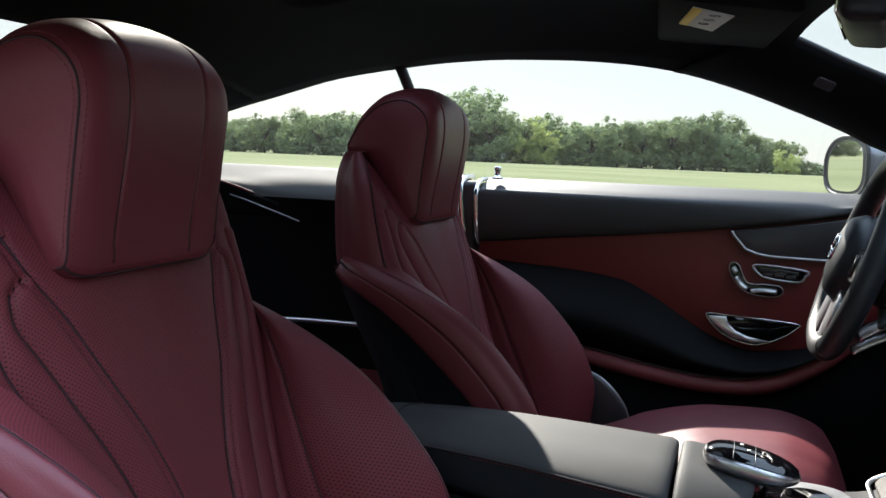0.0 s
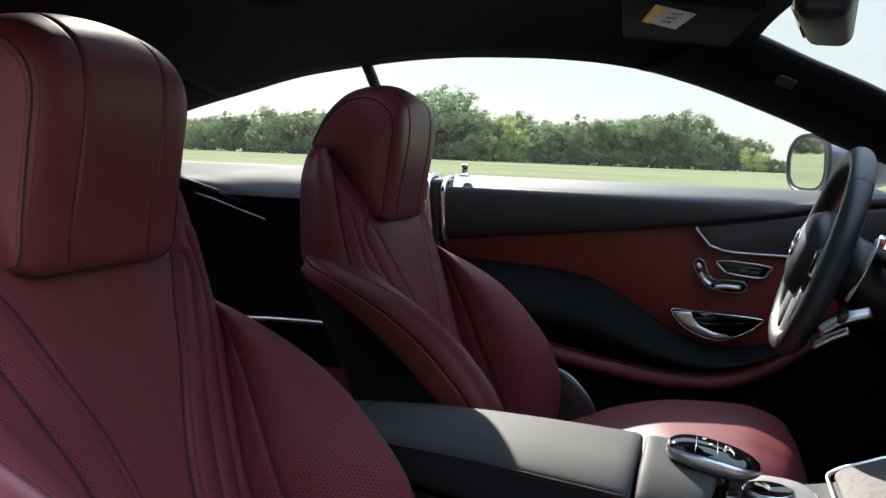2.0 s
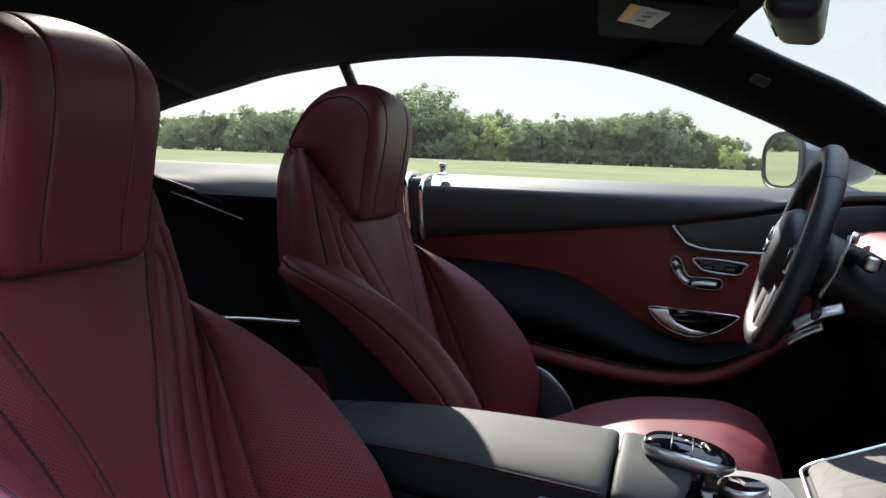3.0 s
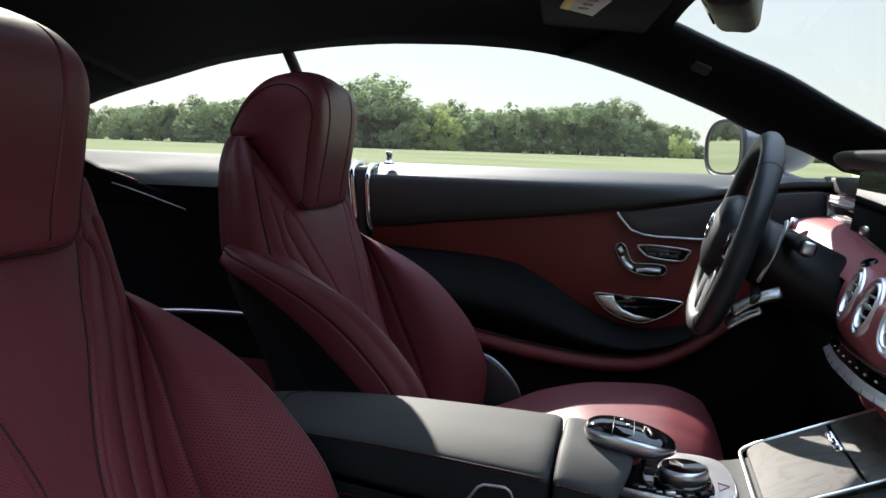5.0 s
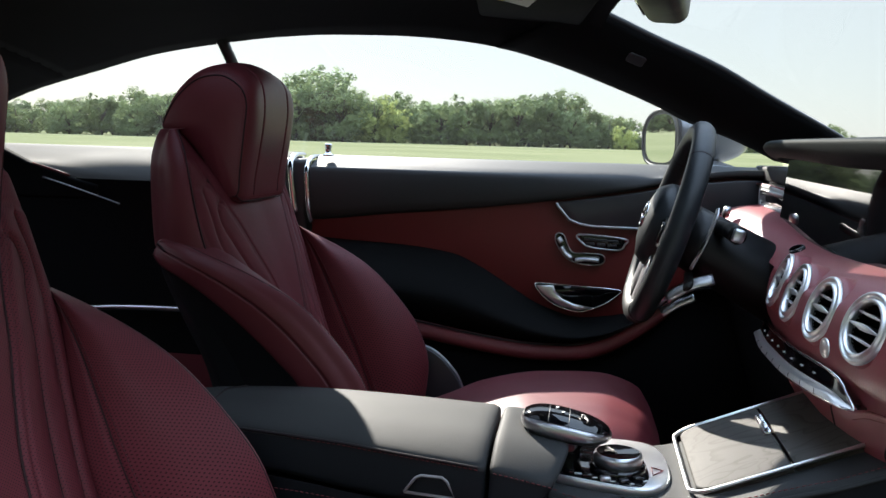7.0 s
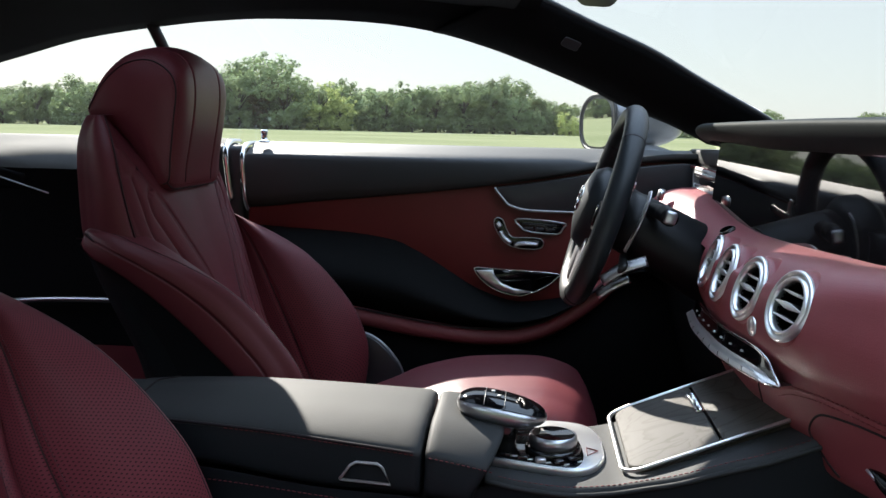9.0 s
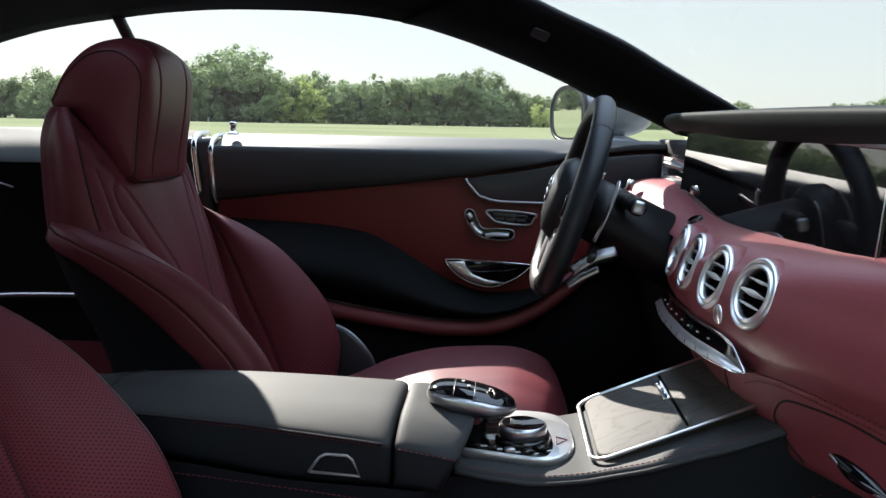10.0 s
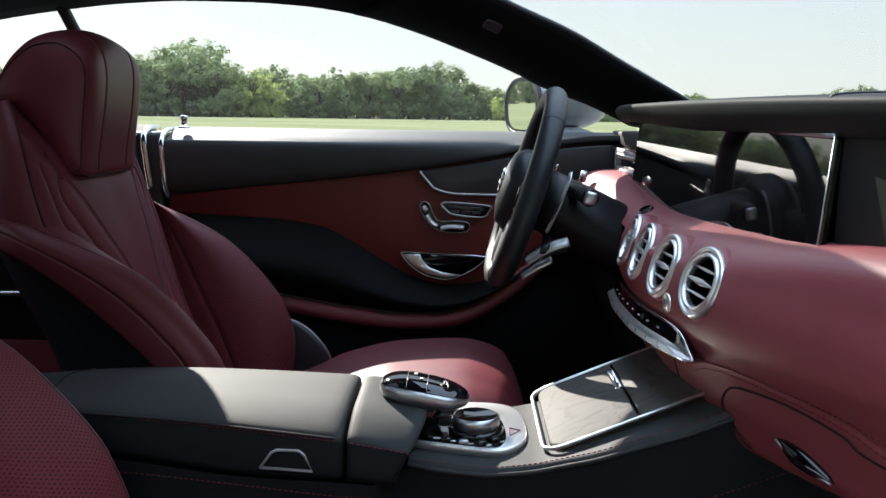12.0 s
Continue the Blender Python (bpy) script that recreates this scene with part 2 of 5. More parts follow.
def spline(points, steps, closed=False):
    """Points along a Catmull-Rom curve through the given ones."""
    p = [Vector(q) for q in points]
    n = len(p)
    out = []
    for i in range(n if closed else n - 1):
        b, c = p[i], p[(i + 1) % n]
        a = p[i - 1] if closed or i else b * 2 - c
        d = p[(i + 2) % n] if closed or i + 2 < n else c * 2 - b
        for k in range(steps):
            s = k / steps
            out.append(0.5 * ((2 * b) + (c - a) * s + (2 * a - 5 * b + 4 * c - d) * s * s + (3 * b - a - 3 * c + d) * s**3))
    return out if closed else out + [p[-1]]


def thing(name, at=(0, 0, 0), label="", category="", group="", kind=""):
    ob = new(name)
    ob.location = at
    return tagged(ob, label, category, group, kind)


def part(name, bm, mat, parent=None, label="", flat=False):
    """Links a bmesh in world coordinates as one mesh object under a thing or a part."""
    mesh = bpy.data.meshes.new(name)
    bmesh.ops.recalc_face_normals(bm, faces=bm.faces)
    bm.to_mesh(mesh)
    bm.free()
    mesh.materials.append(mat)
    if not flat:
        mesh.shade_smooth()
    ob = new(name, mesh)
    if parent is not None:
        ob.parent = parent
        if parent.type == "EMPTY":
            ob.matrix_parent_inverse = Matrix.Translation(-parent.location)
    if label:
        ob["label"] = label
    return ob


def thick(ob, metres, bevel=0.0):
    """Gives a sheet its thickness, and rounded edges."""
    m = ob.modifiers.new("thickness", "SOLIDIFY")
    m.thickness, m.offset = metres, 0
    if bevel:
        b = ob.modifiers.new("edge", "BEVEL")
        b.width, b.segments, b.limit_method = bevel, 2, "ANGLE"
    return ob


def sheet(f, us, vs, loop=False, caps=False, uv=None):
    """A grid of f(u, v); loop closes it along u; caps closes its two ends along v."""
    bm = bmesh.new()
    rows = [[bm.verts.new(f(u, v)) for u in us] for v in vs]
    layer = bm.loops.layers.uv.new("UVMap") if uv else None
    for j in range(len(vs) - 1):
        for i in range(len(us) if loop else len(us) - 1):
            k = (i + 1) % len(us)
            face = bm.faces.new((rows[j][i], rows[j][k], rows[j + 1][k], rows[j + 1][i]))
            if layer:
                for corner, (a, b) in zip(face.loops, ((i, j), (k, j), (k, j + 1), (i, j + 1))):
                    corner[layer].uv = uv(us[a], vs[b])
    if caps:
        bm.faces.new(rows[0])
        bm.faces.new(rows[-1])
    return bm


def steps(a, b, n):
    return [a + (b - a) * i / (n - 1) for i in range(n)]


def tube(points, radius, sides=8, closed=False, flat=1.0, up=None):
    """A round (or flattened) rod along points; radius may be a list."""
    p = [Vector(q) for q in points]
    n = len(p)
    radii = radius if isinstance(radius, (list, tuple)) else [radius] * n
    bm = bmesh.new()
    rings = []
    side = None
    for i, q in enumerate(p):
        ahead = (p[(i + 1) % n] - p[i - 1]) if closed else p[min(i + 1, n - 1)] - p[max(i - 1, 0)]
        ahead.normalize()
        if up is not None:
            side = ahead.cross(Vector(up)).normalized()
        elif side is None:
            side = ahead.orthogonal().normalized()
        else:
            side = (side - ahead * side.dot(ahead)).normalized()
        other = side.cross(ahead)
        rings.append([bm.verts.new(q + radii[i] * (math.cos(a) * side + math.sin(a) * flat * other)) for a in (2 * math.pi * k / sides for k in range(sides))])
    for i in range(n if closed else n - 1):
        for k in range(sides):
            bm.faces.new((rings[i][k], rings[i][(k + 1) % sides], rings[(i + 1) % n][(k + 1) % sides], rings[(i + 1) % n][k]))
    if not closed:
        bm.faces.new(rings[0])
        bm.faces.new(rings[-1])
    return bm


def box(size, m=None, bevel=0.0, segments=2):
    """A box of that size about the origin, rounded, moved by m."""
    bm = bmesh.new()
    bmesh.ops.create_cube(bm, size=1.0)
    bmesh.ops.scale(bm, vec=size, verts=bm.verts)
    if bevel:
        bmesh.ops.bevel(bm, geom=bm.edges[:], offset=bevel, segments=segments, affect="EDGES", profile=0.5)
    if m is not None:
        bmesh.ops.transform(bm, matrix=m, verts=bm.verts)
    return bm


def slab(outline, near, far, bevel=0.0, m=None, segments=2):
    """A plate with that outline in its own x and y, from z = near to z = far, rounded, moved by m."""
    bm = bmesh.new()
    low = [bm.verts.new((x, y, near)) for x, y in outline]
    high = [bm.verts.new((x, y, far)) for x, y in outline]
    n = len(outline)
    bm.faces.new(low)
    top = bm.faces.new(high)
    for i in range(n):
        bm.faces.new((low[i], low[(i + 1) % n], high[(i + 1) % n], high[i]))
    bmesh.ops.recalc_face_normals(bm, faces=bm.faces)
    if bevel:
        bmesh.ops.bevel(bm, geom=list(top.edges), offset=bevel, segments=segments, affect="EDGES", profile=0.5)
    if m is not None:
        bmesh.ops.transform(bm, matrix=m, verts=bm.verts)
    return bm


def lathe(profile, sides, m=None):
    """A turned body: profile of (radius, height) about its own z."""
    bm = sheet(lambda a, q: (q[0] * math.cos(a), q[0] * math.sin(a), q[1]), [2 * math.pi * k / sides for k in range(sides)], profile, loop=True)
    if m is not None:
        bmesh.ops.transform(bm, matrix=m, verts=bm.verts)
    return bm


def frame_of(origin, x, y):
    """A pose with its own x along x, its z square to x and y."""
    ex = Vector(x).normalized()
    ez = ex.cross(Vector(y)).normalized()
    ey = ez.cross(ex)
    return Matrix((ex, ey, ez)).transposed().to_4x4().copy() if origin is None else Matrix.Translation(origin) @ Matrix((ex, ey, ez)).transposed().to_4x4()


def facing(origin, n):
    """A pose whose z is the normal n and whose x lies level, to the right as seen from the front of the face."""
    ex = (Vector((0, -1, 0)) - n * n.dot(Vector((0, -1, 0)))).normalized()
    return frame_of(origin, ex, n.cross(ex))


def joined(*parts):
    """Several bmeshes as one."""
    out = bmesh.new()
    for bm in parts:
        mesh = bpy.data.meshes.new("piece")
        bm.to_mesh(mesh)
        bm.free()
        out.from_mesh(mesh)
        bpy.data.meshes.remove(mesh)
    return out


# ---- ground, trees ----
ground = part("ground", sheet(lambda x, y: (x, y, 0.0), steps(-2500, 2500, 26), steps(-2500, 2500, 26)), field, None)
tagged(ground, "flat green and straw-coloured meadow reaching the tree line", "meadow", kind="structure")

# unseen slab, added so that its grey bounces light up into the cabin
bounce_grey = surface("grey_bounce_ground", (0.2, 0.197, 0.19), 0.9, vary=0.2, scale=2.0, bump=0.5, bump_scale=60)
apron = part("pavement", box((30.0, 16.0, 0.02), pose(1.0, -4.0, 0.0), 0.004), bounce_grey)
tagged(apron, "unseen grey ground added under the car to bounce light", "pavement", kind="structure")

# ---- car shell ----
ARCH_X = [-1.5, -1.3, -1.1, -0.93, -0.77, -0.62, -0.5, -0.385, -0.27, -0.16, -0.05, 0.05, 0.156, 0.26, 0.31, 0.41, 0.47, 0.6]
ARCH_Z = [0.97, 1.035, 1.104, 1.146, 1.183, 1.204, 1.216, 1.221, 1.22, 1.214, 1.199, 1.173, 1.136, 1.095, 1.071, 1.036, 1.01, 0.955]


def lean(z):
    """How far out the side glass stands at that height."""
    return 1.529 - 0.7 * z


def arch(x):
    return tab(x, ARCH_X, ARCH_Z)


def header(y):
    """The x of the windscreen's upper edge."""
    return 0.21 - 0.075 * (y / 0.585) ** 2


def roof_point(u, v):
    # u across from -1 to 1, v along
    x = v + max(0.0, header(u * 0.73) - 0.12) * max(0.0, v / 0.13)
    z = arch(v)
    y = lean(z) * u
    rise, square = tab(v, [-0.6, 0.1], [0.075, 0.125]), tab(v, [-0.6, 0.1], [2.4, 6.0])
    return (x, y, z + rise * (1 - abs(u) ** square))


def roof_lining():
    bm = sheet(roof_point, steps(-1, 1, 41), steps(-1.0, 0.13, 42))
    # the opening for the glass roof panel
    bmesh.ops.delete(bm, geom=[v for v in bm.verts if -0.62 < v.co.x < -0.1 and abs(v.co.y) < 0.25], context="VERTS")
    return bm


ceiling = part("ceiling", roof_lining(), lining)
thick(ceiling, 0.012)
tagged(ceiling, "black suede headlining of the car roof", "headlining", kind="structure")

for s, n in ((1, "left"), (-1, "right")):
    rear_pillar = part("pillar_rear_" + n, sheet(lambda u, v, s=s: roof_point(s * u, v), steps(0.55, 1.0, 14), steps(-1.45, -0.995, 12)), lining)
    thick(rear_pillar, 0.012)
    tagged(rear_pillar, "black suede-covered rear roof pillar", "pillar", kind="structure")
roof_glass = part("window_roof", sheet(lambda u, v: Vector(roof_point(u, v)) + Vector((0, 0, 0.012)), steps(-0.44, 0.44, 20), steps(-0.68, -0.04, 20)), roof_tint)
tagged(roof_glass, "dark tinted glass roof panel", "roof window", kind="structure")
rear_glass = part("window_rear", sheet(roof_point, steps(-0.555, 0.555, 20), steps(-1.45, -0.99, 12)), tinted_glass)
tagged(rear_glass, "raked tinted rear window", "window", kind="structure")

# windscreen pillars: a band from the side window's edge to the windscreen's edge
WS_X = [0.1, 0.137, 0.237, 0.351, 0.455, 0.582, 0.72]
WS_Y = [0.575, 0.59, 0.62, 0.655, 0.692, 0.735, 0.78]
WS_Z = [1.262, 1.25, 1.208, 1.163, 1.11, 1.048, 0.98]


def pillar_point(u, v, s):
    xa = -0.06 + 0.56 * v
    za = arch(xa)
    a = Vector((xa, lean(za), za))
    xb = 0.1 + 0.6 * v
    b = Vector((xb, tab(xb, WS_X, WS_Y), tab(xb, WS_X, WS_Z)))
    p = a.lerp(b, u)
    bulge = math.sin(math.pi * u) * 0.018
    return (p.x, (p.y - bulge * 0.7) * s, p.z - bulge * 0.5)


for s, n in ((1, "left"), (-1, "right")):
    pillar = part("pillar_" + n, sheet(lambda u, v, s=s: pillar_point(u, v, s), steps(0, 1, 12), steps(0, 1, 30)), lining)
    thick(pillar, 0.012)
    tagged(pillar, "black suede-covered windscreen pillar", "pillar", kind="structure")
    edge = [pillar_point(1.0, v, s) for v in steps(0, 1, 24)]
    part("seal", tube(edge, 0.006, 6), black_plastic, pillar)
    edge = [pillar_point(0.0, v, s) for v in steps(0, 1, 24)]
    part("seal", tube(edge, 0.005, 6), black_plastic, pillar)
airbag_badge = part("airbag_badge", slab([(0.017 * c, 0.011 * d) for c, d in ((-1, -0.7), (-0.8, -1), (0.8, -1), (1, -0.7), (1, 0.7), (0.8, 1), (-0.8, 1), (-1, 0.7))], 0, 0.002, 0.001,
                    frame_of((0.2043, 0.6325, 1.171), (0.902, 0.261, -0.344), (0.424, -0.64, 0.633))), grey_trim, None)
tagged(airbag_badge, "small grey airbag badge on the windscreen pillar", "badge")

# glass
side_glass = part("window_side_left", sheet(lambda u, v: (u, lean(0.965 + (arch(u) - 0.965) * v), 0.965 + (arch(u) - 0.965) * v), steps(-1.35, 0.52, 50), steps(0, 1, 6)), window_glass)
windscreen = part("windscreen", sheet(lambda u, v: (0.125 + 0.62 * v + (1 - (u) ** 2) * 0.09, u * tab(0.125 + 0.6 * v, WS_X, WS_Y), tab(0.125 + 0.6 * v, WS_X, WS_Z) + 0.03 * (1 - u * u)), steps(-1, 1, 24), steps(0, 1, 16)), tinted_glass)
for g, text in ((side_glass, "clear frameless side window of the driver's door"), (windscreen, "clear raked windscreen")):
    tagged(g, text, "window", kind="structure")
    g.visible_shadow = g is windscreen
# dark bar where the front pane meets the rear one
bar = [(-0.625 + 0.045 * (1 - k), lean(1.0 + 0.21 * k) - 0.004, 1.0 + 0.21 * k) for k in steps(0, 1, 8)]
divider = part("window_divider", tube(bar, 0.0125, 8), black_plastic)
tagged(divider, "slanting black seal between front and rear side windows", "window seal", kind="structure")

# floor, firewall, rear wall, right-hand sill
floor = part("floor", sheet(lambda x, y: (x, y, 0.27 + 0.03 * math.sin(x * 9) * math.sin(y * 11)), steps(-1.5, 1.0, 30), steps(-0.86, 0.86, 24)), carpet)
tagged(floor, "black carpeted car floor", "floor", kind="structure")
thick(floor, 0.02)
firewall = part("wall_front", sheet(lambda y, z: (0.78 + 0.22 * (0.9 - z) if z < 0.9 else 0.78, y, z), steps(-0.86, 0.86, 8), steps(0.26, 0.96, 8)), carpet)
rear_wall = part("wall_rear", sheet(lambda y, z: (-1.42 + 0.1 * (z - 0.26), y, z), steps(-0.86, 0.86, 8), steps(0.26, 1.08, 8)), carpet)
for w in (firewall, rear_wall):
    thick(w, 0.02)
    tagged(w, "black carpeted bulkhead", "bulkhead", kind="structure")
sill_right = part("door_sill", box((2.0, 0.1, 0.1), pose(-0.2, -0.84, 0.31), 0.02), black_plastic)
tagged(sill_right, "black sill of the open passenger door", "door sill", kind="structure")

# unseen walls added where the camera turns its back, to block low sky light
wall_right = part("wall_right", sheet(lambda x, z: (x, -6.2 - 0.1 * math.sin(x), z), steps(-12, 13.0, 12), steps(0.0, 4.6, 16)), light_block)
wall_ahead = part("wall_ahead", sheet(lambda y, z: (13.0 + 0.3 * math.sin(2 * y) * math.sin(3 * z), y, z), steps(-6.2, 9.0, 30), steps(0.0, 6.2, 14)), light_block)
for w, text in ((wall_right, "unseen dark wall added beside the open passenger door to block light"), (wall_ahead, "unseen tall dark wall added ahead of the car to block light")):
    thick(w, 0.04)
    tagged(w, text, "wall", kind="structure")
quarter_right = part("wall_right_rear", sheet(lambda x, v: (x, -(0.86 - 0.7 * max(0.0, v - 0.965)), v), steps(-1.45, -0.62, 10), steps(0.27, 0.985, 12)), lining)
thick(quarter_right, 0.03)
tagged(quarter_right, "black rear side panel on the passenger's side", "side panel", kind="structure")

# ---- rear side panel behind the driver's door ----
rear_panel = thing("rear_side_panel", (-0.9, 0.75, 0.3), "black rear side panel with pale sunlit shelf and red lower part", "side panel")


def rear_shelf(u, v):
    # u along x, v across from the glass inwards and down
    x = -1.45 + 0.93 * u
    dip = 0.02 * min(1.0, ((x + 0.8) / 0.24) ** 2)
    prof = spline([(0.86, 0.962, 0), (0.845, 0.979, 0), (0.79, 0.966, 0), (0.73, 0.949, 0), (0.692, 0.922 + dip, 0), (0.676, 0.9 + 1.6 * dip, 0)], 4)
    p = prof[min(int(round(v * (len(prof) - 1))), len(prof) - 1)]
    return (x, p.x, p.y)


part("shelf", sheet(rear_shelf, steps(0, 1, 24), steps(0, 1, 21)), sunlit_leather, rear_panel, "leather shelf below the rear side window, sunlight put into its grey")
part("lower_panel", sheet(lambda x, z: (x, 0.674 - 0.012 * math.sin(math.pi * min(1, max(0, (z - 0.3) / 0.6))), z), steps(-1.45, -0.515, 20), steps(0.29, 0.912, 14)), lining, rear_panel)
part("trim_line", tube(spline([(-1.02, 0.66, 0.913), (-0.97, 0.66, 0.9), (-0.91, 0.661, 0.882), (-0.845, 0.663, 0.862)], 6), 0.0017, 6), satin, rear_panel)
pod = [(-1.42, 1.03), (-1.25, 1.0), (-1.13, 0.976), (-1.06, 0.944), (-0.963, 0.914), (-0.9, 0.9), (-0.9, 0.87), (-1.42, 0.87)]
part("quarter_trim", slab(pod, 0.0, 0.02, 0.006, Matrix(((1, 0, 0, 0), (0, 0, -1, 0.685), (0, 1, 0, 0), (0, 0, 0, 1)))), lining, rear_panel, "black trim sweeping down from the rear pillar")
part("trim_seam", tube(spline([(-1.05, 0.672, 0.941), (-1.0, 0.672, 0.928), (-0.965, 0.672, 0.9175)], 5), 0.0028, 6), red_door, rear_panel, "red leather edge")
part("red_insert", sheet(lambda x, z: (x, 0.664 - 0.01 * math.sin((z - 0.4) * 9), z), steps(-1.1, -0.56, 12), steps(0.42, 0.55, 6)), red_leather, rear_panel, "red leather insert")
part("armrest_strip", tube(spline([(-1.25, 0.64, 0.56), (-1.0, 0.64, 0.62), (-0.85, 0.64, 0.645), (-0.55, 0.645, 0.65)], 8), 0.006, 8), satin, rear_panel, "satin metal strip")
rear_bench = thing("rear_bench", (-1.15, 0, 0.3), "red leather rear seat in shade", "rear seat")
part("cushion", box((0.5, 1.1, 0.2), pose(-1.1, 0, 0.42, 0, -4, 0), 0.05, 4), red_leather, rear_bench)
part("backrest", box((0.16, 1.1, 0.5), pose(-1.33, 0, 0.7, 0, -18, 0), 0.06, 4), red_leather, rear_bench)

# ---- driver's door ----
door = thing("door_1", (0.0, 0.8, 0.3), "closed driver's door trimmed in black and red leather", "car door", kind="structure")
BAND_X = [-0.47, -0.3, -0.1, 0.06, 0.2, 0.343, 0.45]
BAND_Z = [0.84, 0.856, 0.876, 0.896, 0.918, 0.945, 0.955]
LOW_X = [-0.47, -0.36, -0.25, -0.145, -0.085, -0.027, 0.05, 0.12, 0.2, 0.28, 0.4]
LOW_Z = [0.8, 0.795, 0.79, 0.776, 0.748, 0.71, 0.668, 0.65, 0.66, 0.69, 0.74]


def band(x):
    return tab(x, BAND_X, BAND_Z)


def low(x):
    return tab(x, LOW_X, LOW_Z)


def sill_section(x):
    zb = band(x)
    return spline([(0.868, 0.955), (0.862, 0.97), (0.848, 0.9745), (0.81, 0.9645), (0.778, 0.9525), (0.7655, 0.938 if zb < 0.92 else zb + 0.016), (0.763, zb + 0.004), (0.785, zb)], 4)


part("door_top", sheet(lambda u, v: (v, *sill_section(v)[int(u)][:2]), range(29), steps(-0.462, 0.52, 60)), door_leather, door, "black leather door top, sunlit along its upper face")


def red_face(x, z):
    mid = (band(x) + low(x)) / 2
    return 0.772 + 0.10 * (z - mid) ** 2 * 6


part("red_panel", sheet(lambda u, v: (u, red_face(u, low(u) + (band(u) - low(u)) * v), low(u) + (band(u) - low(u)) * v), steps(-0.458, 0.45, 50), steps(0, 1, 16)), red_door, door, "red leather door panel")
STRIP_X = [-0.47, -0.33, -0.214, -0.077, 0.037, 0.1, 0.16, 0.226, 0.27, 0.33]
STRIP_Z = [0.65, 0.643, 0.627, 0.605, 0.594, 0.596, 0.609, 0.645, 0.68, 0.73]


def strip_z(x):
    return tab(x, STRIP_X, STRIP_Z)


def lower_face(u, v):
    # black padded part between the red panel and the strip, folded like an armrest
    top, bottom = low(u) + 0.004, strip_z(u) + 0.004
    z = bottom + (top - bottom) * v
    return (u, 0.776 - 0.045 * math.sin(math.pi * min(1, v * 1.02)) ** 0.8 - 0.012 * math.sin(6.3 * v) - 0.01 * (1 - v), z)


part("door_skin", box((1.09, 0.03, 0.64), pose(0.08, 0.82, 0.625), 0.004), black_plastic, door, "dark inner skin of the door")
part("top_core", box((0.22, 0.045, 0.044), pose(0.415, 0.829, 0.937), 0.004), black_plastic, door)
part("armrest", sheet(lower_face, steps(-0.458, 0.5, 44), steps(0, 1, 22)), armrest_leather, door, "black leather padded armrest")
part("red_strip", tube([(x, 0.748, strip_z(x) - 0.012) for x in steps(-0.45, 0.31, 50)], 0.019, 14, flat=0.9), lit_red_leather, door, "red leather sweep under the armrest")
part("strip_edge", tube([(x, 0.737, strip_z(x) + 0.006) for x in steps(-0.45, 0.3, 50)], 0.0018, 8), grey_trim, door, "dark satin edge")
part("door_bottom", sheet(lambda u, v: (u, 0.762 - 0.03 * math.sin(3.1 * v), 0.3 + (strip_z(u) - 0.31) * v), steps(-0.458, 0.55, 30), steps(0, 1, 10)), lining, door)
# grey spear-shaped trim
spear_top = [(x, band(x) - 0.004) for x in steps(0.066, 0.468, 16)]
spear_low = [(x, tab(x, [0.066, 0.08, 0.105, 0.14, 0.24, 0.47], [0.888, 0.868, 0.853, 0.847, 0.846, 0.85])) for x in steps(0.468, 0.07, 18)]
to_door = Matrix(((1, 0, 0, 0), (0, 0, -1, 0.772), (0, 1, 0, 0), (0, 0, 0, 1)))
spear = part("trim", slab(spear_top + spear_low, 0, 0.009, 0.003, to_door), grey_trim, door, "dark grey spear-shaped trim")
part("trim_edge", tube([(x, 0.762, z) for x, z in spear_low + spear_top[:1]], 0.003, 6), satin, spear, "satin metal edge")
# door pull: half-moon recess with a bright lip
pull = [(x, z) for x, z in ((0.028, 0.722), (0.06, 0.7235), (0.12, 0.7215), (0.2, 0.717), (0.198, 0.707), (0.175, 0.688), (0.14, 0.672), (0.118, 0.668), (0.08, 0.676), (0.048, 0.695))]
ring = [Vector((p.x, 0.764, p.y)) for p in spline([(x, z, 0) for x, z in pull], 5, True)]
recess = part("door_pull", slab([(p.x, p.z) for p in ring], 0.004, 0.0075, 0, to_door), gloss_black, door, "black recess with chrome rim")
part("rim", tube(ring, 0.0017, 8, True), chrome, recess)
part("grip", slab([(0.0305, 0.7195), (0.067, 0.721), (0.071, 0.708), (0.086, 0.694), (0.112, 0.684), (0.152, 0.6775), (0.118, 0.671), (0.08, 0.679), (0.05, 0.697)], 0.0075, 0.016, 0.003, to_door), bright_satin, recess, "satin metal pull")
# seat adjustment switches in the shape of a small seat
panel = spline([(0.066, 0.83, 0), (0.079, 0.826, 0), (0.088, 0.806, 0), (0.1, 0.791, 0), (0.13, 0.791, 0), (0.158, 0.789, 0), (0.164, 0.777, 0), (0.152, 0.768, 0), (0.118, 0.768, 0), (0.09, 0.776, 0), (0.072, 0.795, 0), (0.061, 0.818, 0)], 5, True)
switches = part("switch_panel", slab([(p.x + 0.005, p.y) for p in panel], 0.005, 0.0095, 0.001, to_door), gloss_black, door, "black panel with seat switches")
part("panel_edge", tube([(p.x + 0.005, 0.7625, p.y) for p in panel], 0.0011, 6, True), satin, switches, "thin satin edge")
